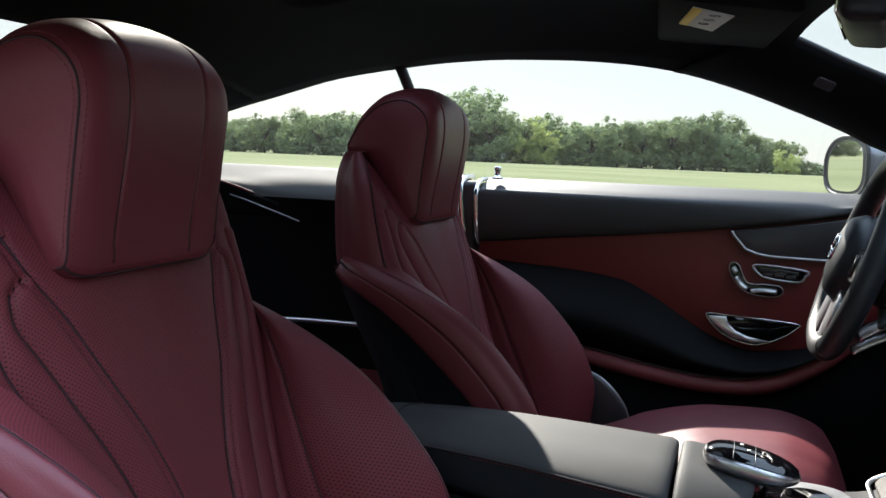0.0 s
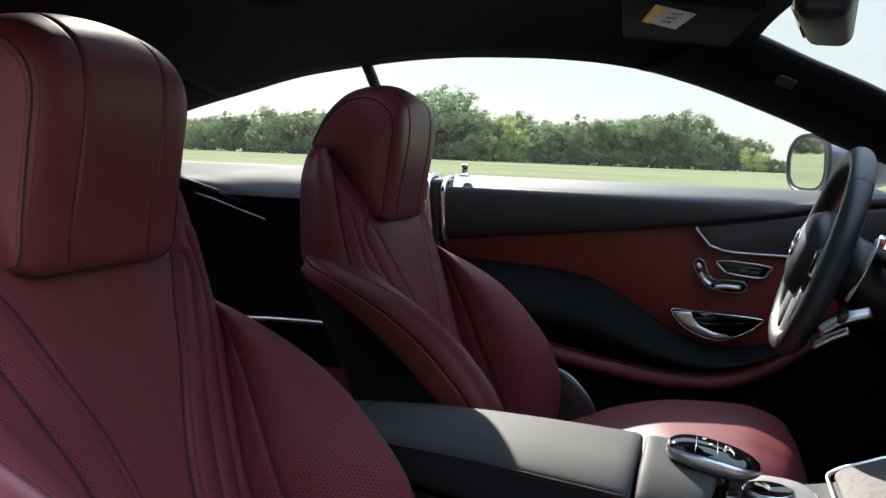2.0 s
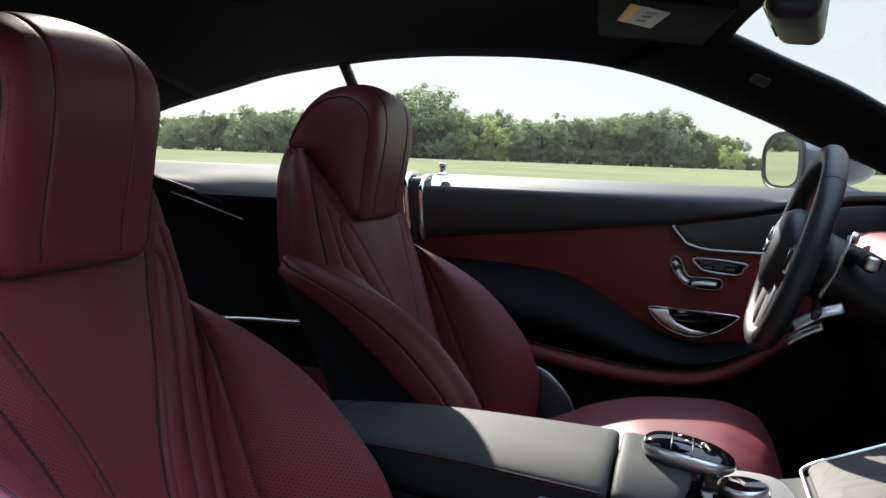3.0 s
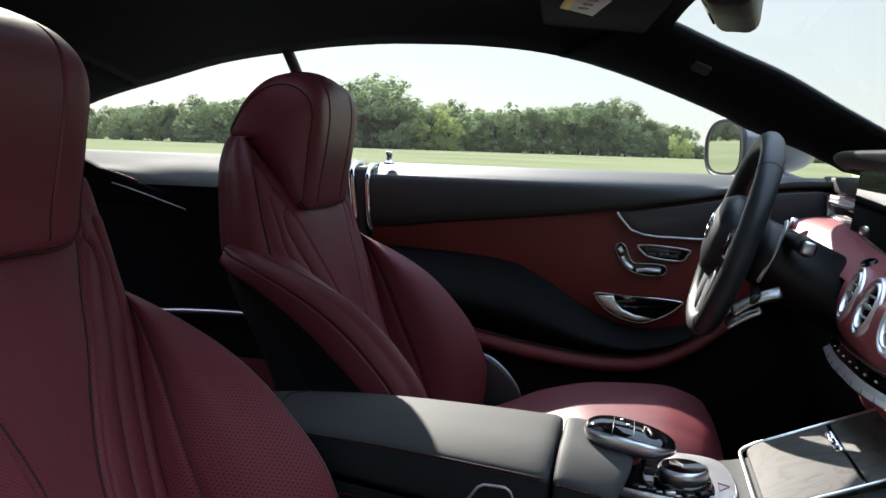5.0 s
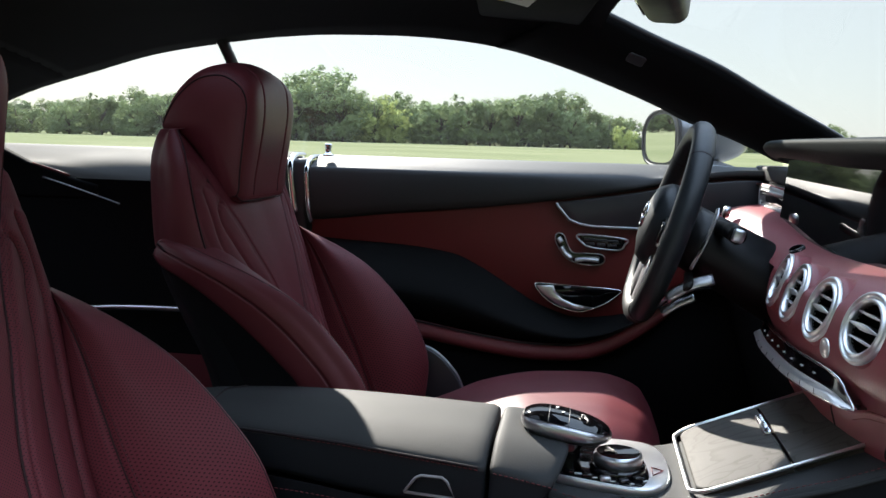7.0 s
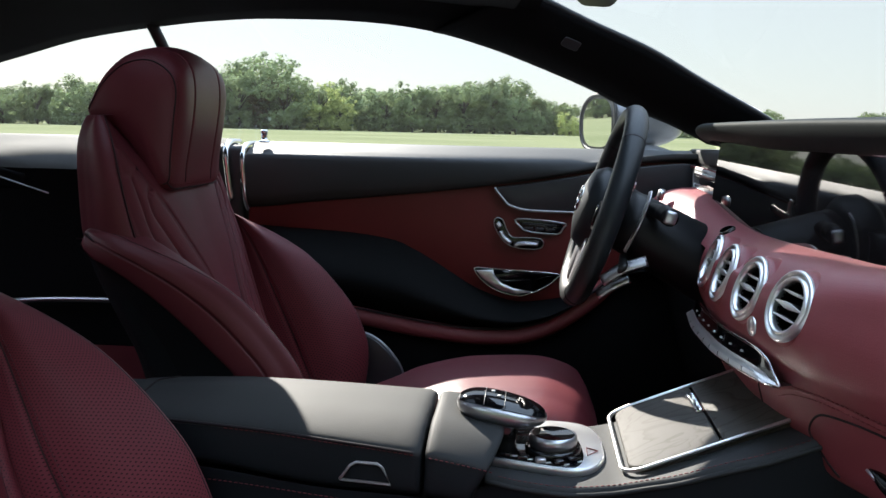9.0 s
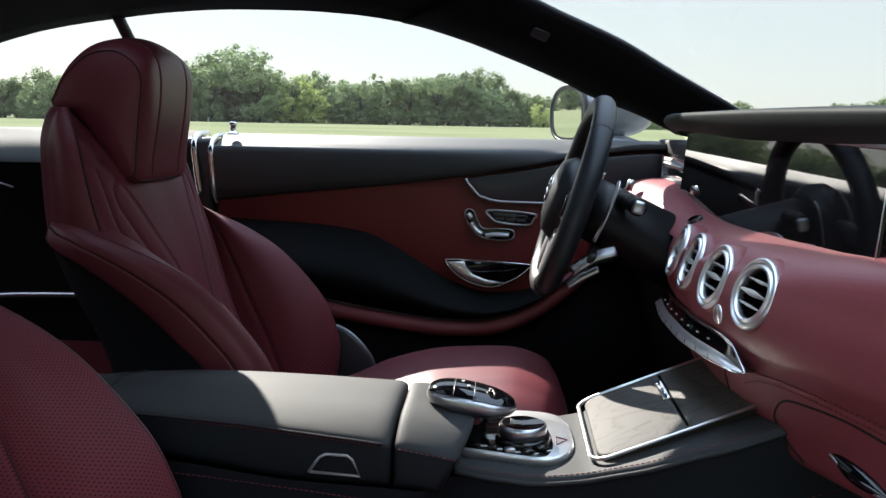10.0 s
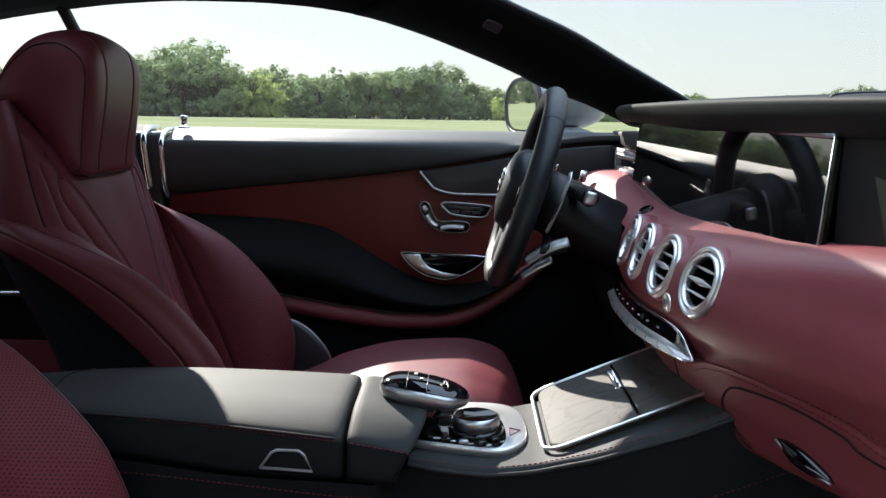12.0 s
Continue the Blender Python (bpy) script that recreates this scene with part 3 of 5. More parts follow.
for name, pts, r in (("headrest_switch", [(0.073, 0.821), (0.08, 0.811)], 0.0062), ("backrest_switch", [(0.08, 0.803), (0.088, 0.79), (0.103, 0.779)], 0.0058), ("cushion_switch", [(0.109, 0.7755), (0.122, 0.7785), (0.134, 0.7795), (0.158, 0.778)], 0.0058)):
    part(name, tube(spline([(x, 0.759, z) for x, z in pts], 4), r, 10, flat=0.6), satin, switches, "satin metal seat switch")
plate = [(0.115, 0.829), (0.207, 0.8235), (0.2075, 0.812), (0.195, 0.8), (0.14, 0.804), (0.122, 0.812)]
memory = part("memory_buttons", slab(plate, 0.006, 0.011, 0.002, to_door), gloss_black, door, "memory button plate with satin frame")
part("frame", tube(spline([(x, 0.7615, z) for x, z in plate], 4, True), 0.0022, 6, True), satin, memory)
for k in range(3):
    part("button", box((0.018, 0.003, 0.006), pose(0.138 + 0.022 * k, 0.76, 0.8105 - 0.001 * k), 0.001), grey_trim, memory)
part("button", box((0.07, 0.003, 0.004), pose(0.16, 0.76, 0.8195, 0, 3, 0), 0.001), grey_trim, memory)
knob = part("lock_knob", lathe([(0.0, 0.0), (0.013, 0.0), (0.013, 0.004), (0.0065, 0.006), (0.0065, 0.018), (0.008, 0.019), (0.008, 0.026), (0.006, 0.0275), (0.0, 0.0275)], 20, pose(-0.432, 0.80, 0.972)), chrome, door, "chrome lock knob")
part("edge_strip", tube(spline([(-0.468, 0.86, 0.969), (-0.469, 0.8, 0.967), (-0.469, 0.768, 0.95), (-0.466, 0.758, 0.92), (-0.462, 0.76, 0.86), (-0.458, 0.77, 0.83)], 6), 0.006, 8), chrome, door, "chrome strip on the door's rear edge")
latch = thing("door_pillar", (-0.5, 0.8, 0.3), "black door pillar cover with chrome strip", "pillar cover")
part("cover", box((0.062, 0.08, 0.66), pose(-0.499, 0.806, 0.636), 0.012), black_plastic, latch)
part("chrome_strip", tube(spline([(-0.504, 0.85, 0.972), (-0.504, 0.79, 0.971), (-0.503, 0.76, 0.952), (-0.496, 0.752, 0.9), (-0.489, 0.752, 0.85)], 6), 0.0068, 8), chrome, latch)

# ---- seats ----
SEAT_Y = 0.37
# the upholstered back by height: middle of the front, corner of the front, rear corner of the side
SZ = [0.47, 0.58, 0.66, 0.74, 0.8, 0.85, 0.9, 0.94, 0.97, 1.0, 1.02, 1.032]
S_MID = [-0.258, -0.3, -0.333, -0.362, -0.383, -0.402, -0.421, -0.446, -0.478, -0.51, -0.53, -0.54]
S_CORNER = [-0.29, -0.325, -0.36, -0.388, -0.41, -0.43, -0.445, -0.456, -0.465, -0.48, -0.497, -0.512]
S_WIDE = [0.2, 0.203, 0.204, 0.204, 0.204, 0.202, 0.198, 0.192, 0.185, 0.169, 0.15, 0.12]
S_SIDE = [-0.35, -0.395, -0.42, -0.463, -0.494, -0.511, -0.518, -0.52, -0.521, -0.519, -0.515, -0.506]
S_REAR = [0.19, 0.2, 0.2, 0.196, 0.19, 0.18, 0.172, 0.17, 0.166, 0.154, 0.138, 0.1]


def curve_at(p, q):
    """A point of the smooth curve through the list p, q counted in its points."""
    i = max(0, min(int(q), len(p) - 2))
    f = q - i
    b, c = p[i], p[i + 1]
    a = p[i - 1] if i else b * 2 - c
    d = p[i + 2] if i + 2 < len(p) else c * 2 - b
    return 0.5 * ((2 * b) + (c - a) * f + (2 * a - 5 * b + 4 * c - d) * f * f + (3 * b - a - 3 * c + d) * f**3)


def back_loop(z):
    """Half the back's outline at a height: (across, x) from the middle of the front round to the middle of the rear."""
    c, k, w, s, r = (tab(z, SZ, t) for t in (S_MID, S_CORNER, S_WIDE, S_SIDE, S_REAR))
    pts = ((0, c), (0.33 * w, c + 0.001), (0.68 * w, c * 0.62 + k * 0.38), (w, k), (w + 0.007, (k + s) / 2), (r, s), (0.72 * r, s - 0.034), (0, s - 0.042))
    return [Vector((x, y, z)) for y, x in pts]


def back_point(s, z, side=1):
    p = curve_at(back_loop(z), s)
    return Vector((p.x, SEAT_Y + side * p.y, z))


@functools.lru_cache(maxsize=None)
def front_place(off, z):
    """The back's outline count at which its front lies that far from the middle."""
    loop = back_loop(z)
    a, b = 0.0, 3.0
    for _ in range(18):
        m = (a + b) / 2
        a, b = (m, b) if curve_at(loop, m).y < off else (a, m)
    return a


# the stitched seams that fan out up the back, and the valley beside the bolster: distance from the middle by height
FAN = (
    ([0.47, 0.6, 0.7, 0.765, 0.815, 0.87, 0.92, 0.97], [0.02, 0.026, 0.036, 0.056, 0.079, 0.103, 0.13, 0.142]),
    ([0.47, 0.6, 0.67, 0.745, 0.805, 0.85, 0.88, 0.9, 0.912], [0.055, 0.065, 0.076, 0.096, 0.121, 0.14, 0.153, 0.15, 0.134]),
    ([0.47, 0.55, 0.65, 0.69, 0.75, 0.815, 0.855, 0.93], [0.092, 0.1, 0.11, 0.12, 0.138, 0.161, 0.172, 0.172]),
)
VALLEY_Z, VALLEY_Y = [0.47, 0.55, 0.666, 0.72, 0.775, 0.825, 0.87], [0.124, 0.128, 0.137, 0.151, 0.17, 0.189, 0.196]
OUT = Vector((0.9, 0, 0.42))


def front_point(u, z):
    """The front of the back, sunk along its seams and padded between them."""
    side = 1 if u >= 0 else -1
    p = back_point(3.0 * abs(u), z, side)
    off = abs(p.y - SEAT_Y)
    lines = [tab(z, *f) for f in FAN if z <= f[0][-1]]
    dip = sum(0.0042 * math.exp(-(((off - q) / 0.0024) ** 2)) for q in lines)
    # a thin rib beside the inner seam
    if lines:
        dip += 0.0028 * math.exp(-(((off - lines[0] - 0.0105) / 0.0018) ** 2))
    puff = 0.0
    edges = [0.0] + sorted(lines) + [tab(z, VALLEY_Z, VALLEY_Y)]
    for a, b in zip(edges, edges[1:]):
        if a < off < b and b - a > 0.006:
            k = (off - a) / (b - a)
            puff = (0.0045 if a > 0 else 0.0) * 4 * k * (1 - k)
    yoke = 0.0035 * math.exp(-(((z - (0.945 - 0.25 * (off - 0.13))) / 0.0022) ** 2)) if 0.13 < off else 0.0
    rear = 0.004 * max(0.0, abs(u) - 0.985) / 0.015
    return p + OUT * (puff - dip - yoke - rear)


def on_front(off, z, side, lift=0.0):
    return back_point(front_place(round(off, 4), round(z, 4)), z, side) + OUT * lift


# each bolster is a crescent: its ridge, its lower rear edge on the shell, and where it leaves the back
B_V = [0.0, 0.04, 0.12, 0.24, 0.4, 0.54, 0.68, 0.81, 0.92, 1.0]
B_TX = [-0.513, -0.5, -0.464, -0.42, -0.346, -0.285, -0.226, -0.18, -0.16, -0.172]
B_TZ = [0.842, 0.856, 0.853, 0.838, 0.807, 0.772, 0.716, 0.649, 0.572, 0.47]
B_TY = [0.183, 0.196, 0.208, 0.213, 0.21, 0.205, 0.202, 0.202, 0.204, 0.206]
B_KX = [-0.513, -0.51, -0.492, -0.461, -0.406, -0.356, -0.308, -0.264, -0.236, -0.224]
B_KZ = [0.838, 0.834, 0.82, 0.806, 0.773, 0.735, 0.692, 0.645, 0.57, 0.47]
B_KY = [0.19, 0.205, 0.218, 0.226, 0.229, 0.23, 0.231, 0.232, 0.232, 0.232]
B_RZ = [0.85, 0.852, 0.845, 0.822, 0.778, 0.726, 0.67, 0.6, 0.54, 0.47]


@functools.lru_cache(maxsize=None)
def bolster_section(v):
    """Across a bolster: from under the back's front, the valley, the inner face, the ridge, the outer face and its seam, to the shell: (x, across, z)."""
    tx, tz, ty, kx, kz, ky, rz = (tab(v, B_V, t) for t in (B_TX, B_TZ, B_TY, B_KX, B_KZ, B_KY, B_RZ))
    ridge, shell = Vector((tx, ty, tz)), Vector((kx, ky, kz))
    off = tab(rz, VALLEY_Z, VALLEY_Y)
    root = back_point(front_place(round(off, 4), round(rz, 4)), rz) - Vector((0, SEAT_Y, 0))
    if v < 0.12:
        root = root.lerp(ridge, (1 - v / 0.12) * 0.9)
    swell = min(1.0, v / 0.25)
    inner = root.lerp(ridge, 0.5) + Vector((0.016, -0.018, 0.006)) * swell
    outer = ridge.lerp(shell, 0.22) + Vector((-0.002, 0.012, 0.002)) * (0.3 + 0.7 * swell)
    seam = ridge.lerp(shell, 0.5) + Vector((0, 0.013, 0)) * (0.3 + 0.7 * swell)
    return [root + Vector((-0.02, 0.012, -0.004)), root, inner, ridge, outer, seam, shell, shell + Vector((-0.012, -0.02, -0.004))]


def bolster_at(q, v, side, lift=0.0):
    sec = bolster_section(round(v, 4))
    p = curve_at(sec, q)
    core = (sec[1] + sec[3] + sec[6]) / 3
    sink = 0.0035 * math.exp(-(((q - 1.42) / 0.035) ** 2)) + 0.004 * math.exp(-(((q - 5.0) / 0.05) ** 2)) + 0.0015 * math.exp(-(((q - 3.12) / 0.03) ** 2))
    p = p + (core - p).normalized() * (sink * min(1.0, v / 0.1) - lift)
    return Vector((p.x, SEAT_Y + side * p.y, p.z))


def thread(points, parent, mat=seam_red, r=0.0006, name="seam"):
    return part(name, tube(points, r, 5), mat, parent)


def stitches(points, parent, every=0.0062, long=0.0038, mat=None, r=0.0006, name="stitching"):
    """Short threads laid end to end along points."""
    p = [Vector(q) for q in points]
    at, run = 0.0, 0.0
    verts, faces = [], []
    for a, b in zip(p, p[1:]):
        d = (b - a).length
        if d < 1e-6:
            continue
        ahead = (b - a) / d
        one = ahead.orthogonal().normalized()
        two = ahead.cross(one)
        while at < run + d:
            s = a.lerp(b, (at - run) / d)
            n = len(verts)
            for end in (s, s + ahead * long):
                verts += [end + r * one, end + r * two, end - r * one, end - r * two]
            faces += [(n + j, n + (j + 1) % 4, n + 4 + (j + 1) % 4, n + 4 + j) for j in range(4)] + [(n, n + 1, n + 2, n + 3), (n + 4, n + 5, n + 6, n + 7)]
            at += every
        run += d
    mesh = bpy.data.meshes.new(name)
    mesh.from_pydata(verts, [], faces)
    bm = bmesh.new()
    bm.from_mesh(mesh)
    bpy.data.meshes.remove(mesh)
    return part(name, bm, mat or thread_red, parent, "red stitching" if mat is None else "")


# headrest: side profile (x, z), from the lower front edge up over the top to the rear tip and back underneath
HEAD = [(-0.424, 0.906), (-0.413, 0.914), (-0.408, 0.95), (-0.396, 1.02), (-0.393, 1.066), (-0.407, 1.096), (-0.443, 1.115), (-0.49, 1.107), (-0.529, 1.074), (-0.551, 1.036), (-0.552, 1.022), (-0.54, 1.012), (-0.505, 0.995), (-0.462, 0.945), (-0.438, 0.91)]
HEAD_MID, HEAD_HALF, HEAD_ROUND = Vector((-0.462, 0, 1.035)), 0.11, 0.034


def head_point(p, t):
    """On the headrest: p from its profile, t across from -1 to 1."""
    y = t * HEAD_HALF
    over = max(0.0, abs(y) - (HEAD_HALF - HEAD_ROUND)) / HEAD_ROUND
    inset = HEAD_ROUND * 0.62 * (1 - math.sqrt(max(0.0, 1 - over * over)))
    d = p - HEAD_MID
    q = HEAD_MID + d * (1 - inset / max(d.length, 0.02)) + Vector((0, SEAT_Y + y, 0))
    q.z += 0.017 * (1 - t * t) * max(0.0, min(1.0, (p.z - 1.04) / 0.04))
    if p.x > -0.5 and p.z > 0.93:
        q += (HEAD_MID + Vector((0, SEAT_Y + y, 0)) - q).normalized() * 0.0032 * sum(math.exp(-(((t - g) / 0.02) ** 2)) for g in (0.5, -0.5))
    return q


def headrest(ob):
    prof = spline([(x, 0, z) for x, z in HEAD], 7, True)
    n = len(prof)
    ts = sorted([math.sin(a) * 0.965 for a in steps(-math.pi / 2, math.pi / 2, 41)] + steps(-0.54, -0.46, 9) + steps(0.46, 0.54, 9))
    head = part("headrest", sheet(head_point, prof, ts, loop=True), red_leather, ob, "large padded red leather headrest")
    upper = [p for k, p in enumerate(prof) if k <= 9 * 7 + 3]
    for side in (1, -1):
        def cheek(p, k, side=side):
            e = head_point(p, side * 0.965)
            dome = Vector((0, side * 0.011 * (1 - k ** 3), 0))
            return Vector((HEAD_MID.x, SEAT_Y + side * 0.965 * HEAD_HALF, HEAD_MID.z)).lerp(e, k) + dome

        face = sheet(cheek, prof, (0.0, 0.25, 0.5, 0.7, 0.85, 0.94, 0.985, 1.0), loop=True)
        bmesh.ops.remove_doubles(face, verts=face.verts, dist=0.0003)
        part("cheek", face, red_leather, head)
        edge = [head_point(p, side * 0.965) + (head_point(p, side * 0.965) - HEAD_MID - Vector((0, SEAT_Y, 0))).normalized() * 0.0004 for p in upper]
        part("piping", tube(edge, 0.0012, 6), seam_red, head, "dark red piping")
        stitches([head_point(p, side * 0.925) for p in upper], head, 0.0052, 0.0032, thread_red, 0.0006)
        stitches([cheek(p, 0.94) for p in upper], head, 0.0052, 0.0032, thread_red, 0.0006)
        line = [head_point(p, side * 0.5) for p in prof[8:48]]
        thread(line, head, r=0.0011)
    low = [head_point(prof[4], t) + Vector((0.0006, 0, -0.0004)) for t in steps(-0.965, 0.965, 30)]
    part("piping", tube(low, 0.0013, 6), seam_red, head, "dark red piping")
    stitches([head_point(prof[7], t) for t in steps(-0.9, 0.9, 30)], head, 0.0052, 0.0032, thread_red, 0.0006)
    return head


def seat():
    ob = thing("bucket_seat", (-0.1, SEAT_Y, 0.29), "dark red leather car seat with perforated quilted backrest and deep bolsters", "car seat", "front seats")
    front = part("backrest", sheet(front_point, steps(-1, 1, 261), steps(0.47, 1.02, 120), uv=lambda u, z: (u * 0.19, z * 1.12)), red_perforated, ob, "perforated red leather, stitched in pleats")
    for side in (1, -1):
        for k, f in enumerate(FAN):
            zs = steps(0.48, f[0][-1], 60)
            thread([on_front(tab(z, *f), z, side, -0.0022) for z in zs], front, r=0.0015)
            if k != 1:
                stitches([on_front(tab(z, *f) + 0.0042, z, side, -0.0006) for z in zs], front, 0.0056, 0.0036, thread_seat, 0.0006)
        thread([on_front(y, 0.945 - 0.25 * (y - 0.13), side, -0.0024) for y in steps(0.132, 0.18, 16)], front, r=0.0009)
        # shoulders wrap round the side above the bolster; below them the shell is black
        sh = part("shoulder", sheet(lambda u, z, side=side: back_point(2.99 + 4.01 * u, z, side) - OUT * (0.003 * max(0.0, 0.02 - u) / 0.02), steps(0, 1, 50), steps(0.835, 1.02, 24)), red_leather, ob)
        thread([back_point(3.0, z, side) - OUT * 0.0006 for z in steps(0.84, 1.018, 30)], sh, r=0.0015)
        part("back_shell", sheet(lambda u, z, side=side: back_point(2.99 + 4.01 * u, z, side), steps(0, 1, 40), steps(0.47, 0.838, 30)), shaded_leather, ob, "black leather back shell")
        bol = part("bolster", sheet(lambda q, v, side=side: bolster_at(q, v, side), steps(0, 3.1, 70), steps(0, 1, 90), uv=lambda q, v: (q * 0.04, v * 0.5)), red_perforated, ob, "perforated red leather side bolster")
        flank = part("bolster_flank", sheet(lambda q, v, side=side: bolster_at(q, v, side), steps(3.1, 7, 80), steps(0, 1, 90)), red_leather, ob, "smooth red leather flank of the bolster")
        part("shell_side", sheet(lambda k, v, side=side: (bolster_at(6.03, v, side) - Vector((0.001, 0, 0.001))).lerp(back_point(5.0, tab(v, B_V, B_KZ) - 0.05 * k * min(1.0, v * 3), side), k), (0.0, 0.3, 0.65, 1.0), steps(0.0, 1, 40)), shaded_leather, ob, "black leather side of the back shell")
        thread([bolster_at(1.42, v, side, 0.0002) for v in steps(0.15, 1, 60)], bol, r=0.0013)
        stitches([bolster_at(1.54, v, side, 0.0003) for v in steps(0.15, 1, 60)], bol, 0.0056, 0.0036, thread_seat, 0.0006)
        thread([bolster_at(3.12, v, side, 0.0002) for v in steps(0.1, 1, 70)], flank, r=0.0014)
        seam = [bolster_at(5.0 - 0.9 * max(0.0, 1 - v / 0.1), v, side, -0.001) for v in steps(0.02, 1, 70)]
        thread(seam, flank, r=0.0022)
        cap = sheet(lambda q, k, side=side: bolster_at(q, 0.0, side).lerp(back_point(4.6, 0.84, side), k), steps(0, 7, 40), (0.0, 1.0))
        part("bolster_end", cap, red_leather, flank)
    crest = sheet(lambda u, k: back_point(min(u, 14 - u), 1.02, 1 if u <= 7 else -1).lerp(Vector((-0.512, SEAT_Y, 1.027)), k), steps(0, 13.9, 60), (0.0, 0.5, 0.96), loop=True, caps=False)
    part("crest", crest, red_leather, ob)
    part("neck", box((0.05, 0.2, 0.1), pose(-0.51, SEAT_Y, 0.965, 0, -14, 0), 0.02, 3), red_leather, ob)
    headrest(ob)
    # cushion
    CX = [-0.34, -0.2, -0.1, -0.045, 0.057, 0.146, 0.208, 0.235, 0.25]
    CZ = [0.5, 0.532, 0.572, 0.598, 0.622, 0.627, 0.61, 0.565, 0.5]

    def cushion(u, x):
        zc = tab(x, CX, CZ)
        ctrl = [(-0.2, 0.42), (-0.236, 0.44), (-0.24, zc - 0.09), (-0.232, zc - 0.04), (-0.205, zc - 0.016), (-0.155, zc - 0.004), (-0.1, zc + 0.002), (0, zc), (0.1, zc - 0.009), (0.155, zc - 0.026), (0.2, zc - 0.046), (0.23, zc - 0.066), (0.24, zc - 0.1), (0.236, 0.44), (0.2, 0.42)]
        pts = spline([(y, z, 0) for y, z in ctrl], 5)
        p = pts[int(u)]
        groove = sum(0.0026 * math.exp(-(((abs(p.x) - q) / 0.004) ** 2)) for q in (0.05, 0.15))
        return (x + 0.02 * (1 - (p.x / 0.24) ** 2) * max(0.0, min(1.0, (x - 0.05) / 0.15)), SEAT_Y + p.x, p.y - (groove if p.y > zc - 0.03 else 0))

    part("cushion", sheet(cushion, range(71), steps(-0.34, 0.25, 50), caps=True), red_leather, ob, "smooth red leather seat cushion")
    part("base", box((0.5, 0.42, 0.13), pose(-0.05, SEAT_Y, 0.36), 0.02), black_plastic, ob)
    for side in (1, -1):
        part("side_cover", box((0.5, 0.018, 0.12), pose(-0.03, SEAT_Y + side * 0.247, 0.41), 0.008), black_plastic, ob)
    return ob


def hinge_cover(ob, x, y, side):
    """A grey cover over the hinge between a seat's cushion and back, on its outer side."""
    outline = [(p.x, p.y) for p in spline([(-0.26 + x, 0.46, 0), (-0.255 + x, 0.57, 0), (-0.225 + x, 0.607, 0), (-0.19 + x, 0.61, 0), (-0.155 + x, 0.598, 0), (-0.122 + x, 0.568, 0), (-0.1 + x, 0.53, 0), (-0.093 + x, 0.46, 0)], 4)]
    m = Matrix(((1, 0, 0, 0), (0, 0, -side, y + side * 0.252), (0, 1, 0, 0), (0, 0, 0, 1)))
    cover = part("hinge_cover", slab(outline, -0.006, 0.008, 0.004, m), grey_trim, ob, "grey plastic hinge cover")
    part("cover_edge", tube([m @ Vector((px, z, -0.005)) for px, z in outline[2:]], 0.0024, 6), satin, cover)


driver_seat = seat()
passenger_seat = copy_thing(driver_seat, pose(-0.1 - 0.022, SEAT_Y - 0.757, 0.288))

hinge_cover(driver_seat, 0.0, SEAT_Y, 1)
hinge_cover(passenger_seat, -0.022, SEAT_Y - 0.757, -1)

# ---- centre console ----
console = thing("center_console", (0.05, -0.02, 0.29), "black leather centre console with red stitching", "centre console")


def armrest_section(x, lift=0.0):
    """Across the padded lid, from the near lower edge over the top to the far one: (y, z)."""
    near = tab(x, [-0.4, -0.26, -0.15, -0.08, 0.034, 0.104, 0.13], [0.676, 0.674, 0.669, 0.663, 0.653, 0.642, 0.636])
    far = tab(x, [-0.42, -0.36, -0.2, 0.03, 0.13], [0.655, 0.666, 0.672, 0.668, 0.66])
    yn = tab(x, [-0.42, -0.38, -0.2, 0.13], [-0.07, -0.088, -0.1, -0.108])
    yf = tab(x, [-0.42, -0.38, -0.2, 0.13], [0.06, 0.075, 0.085, 0.078])
    base = tab(x, [-0.4, -0.23, -0.08, 0.034, 0.13], [0.636, 0.63, 0.613, 0.609, 0.604])
    return [(yn - 0.006, base - 0.006), (yn - 0.011, base + 0.004), (yn - 0.006, near - 0.01), (yn + 0.003, near + 0.002), (yn + 0.05, (near + far) / 2 + 0.01), (0.0, (near + far) / 2 + 0.013), (yf - 0.03, far + 0.006), (yf - 0.006, far), (yf + 0.002, far - 0.012), (yf + 0.004, far - 0.06)]


def armrest_at(u, x):
    pts = spline([(y, z, 0) for y, z in armrest_section(x)], 5)
    p = pts[int(u)]
    return Vector((x, p.x, p.y))


def lid_end(x, a, b, r=0.012):
    """How far a padded end is drawn in."""
    d = min(x - a, b - x)
    return 0.0 if d >= r else r * (1 - math.sqrt(max(0.0, 1 - (1 - d / r) ** 2)))


def padded(a, b, name, n, cut=0.0):
    xs = sorted(set([a, a + 0.001, a + 0.003, a + 0.006, b - 0.006, b - 0.003, b - 0.001, b] + steps(a + 0.012, b - 0.012, n)))

    def f(u, x):
        p = armrest_at(u, x)
        mid = Vector((x, -0.01, 0.61))
        k = lid_end(x, a, b)
        p = p + (mid - p).normalized() * k * 0.5
        # the block ahead of the lid is cut back towards its lower edge
        if cut:
            p.x -= cut * max(0.0, min(1.0, (x - a) / (b - a))) * max(0.0, min(1.0, (0.66 - p.z) / 0.05))
        return p

    ob = part(name, sheet(f, range(46), xs, caps=True), black_leather, console, "padded black leather")
    # the flank under the seam takes the darker copy, its shade put into the colour
    ob.data.materials.append(shaded_leather)
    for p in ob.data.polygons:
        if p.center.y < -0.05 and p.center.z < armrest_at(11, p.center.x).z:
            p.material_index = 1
    return ob


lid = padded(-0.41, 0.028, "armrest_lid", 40)
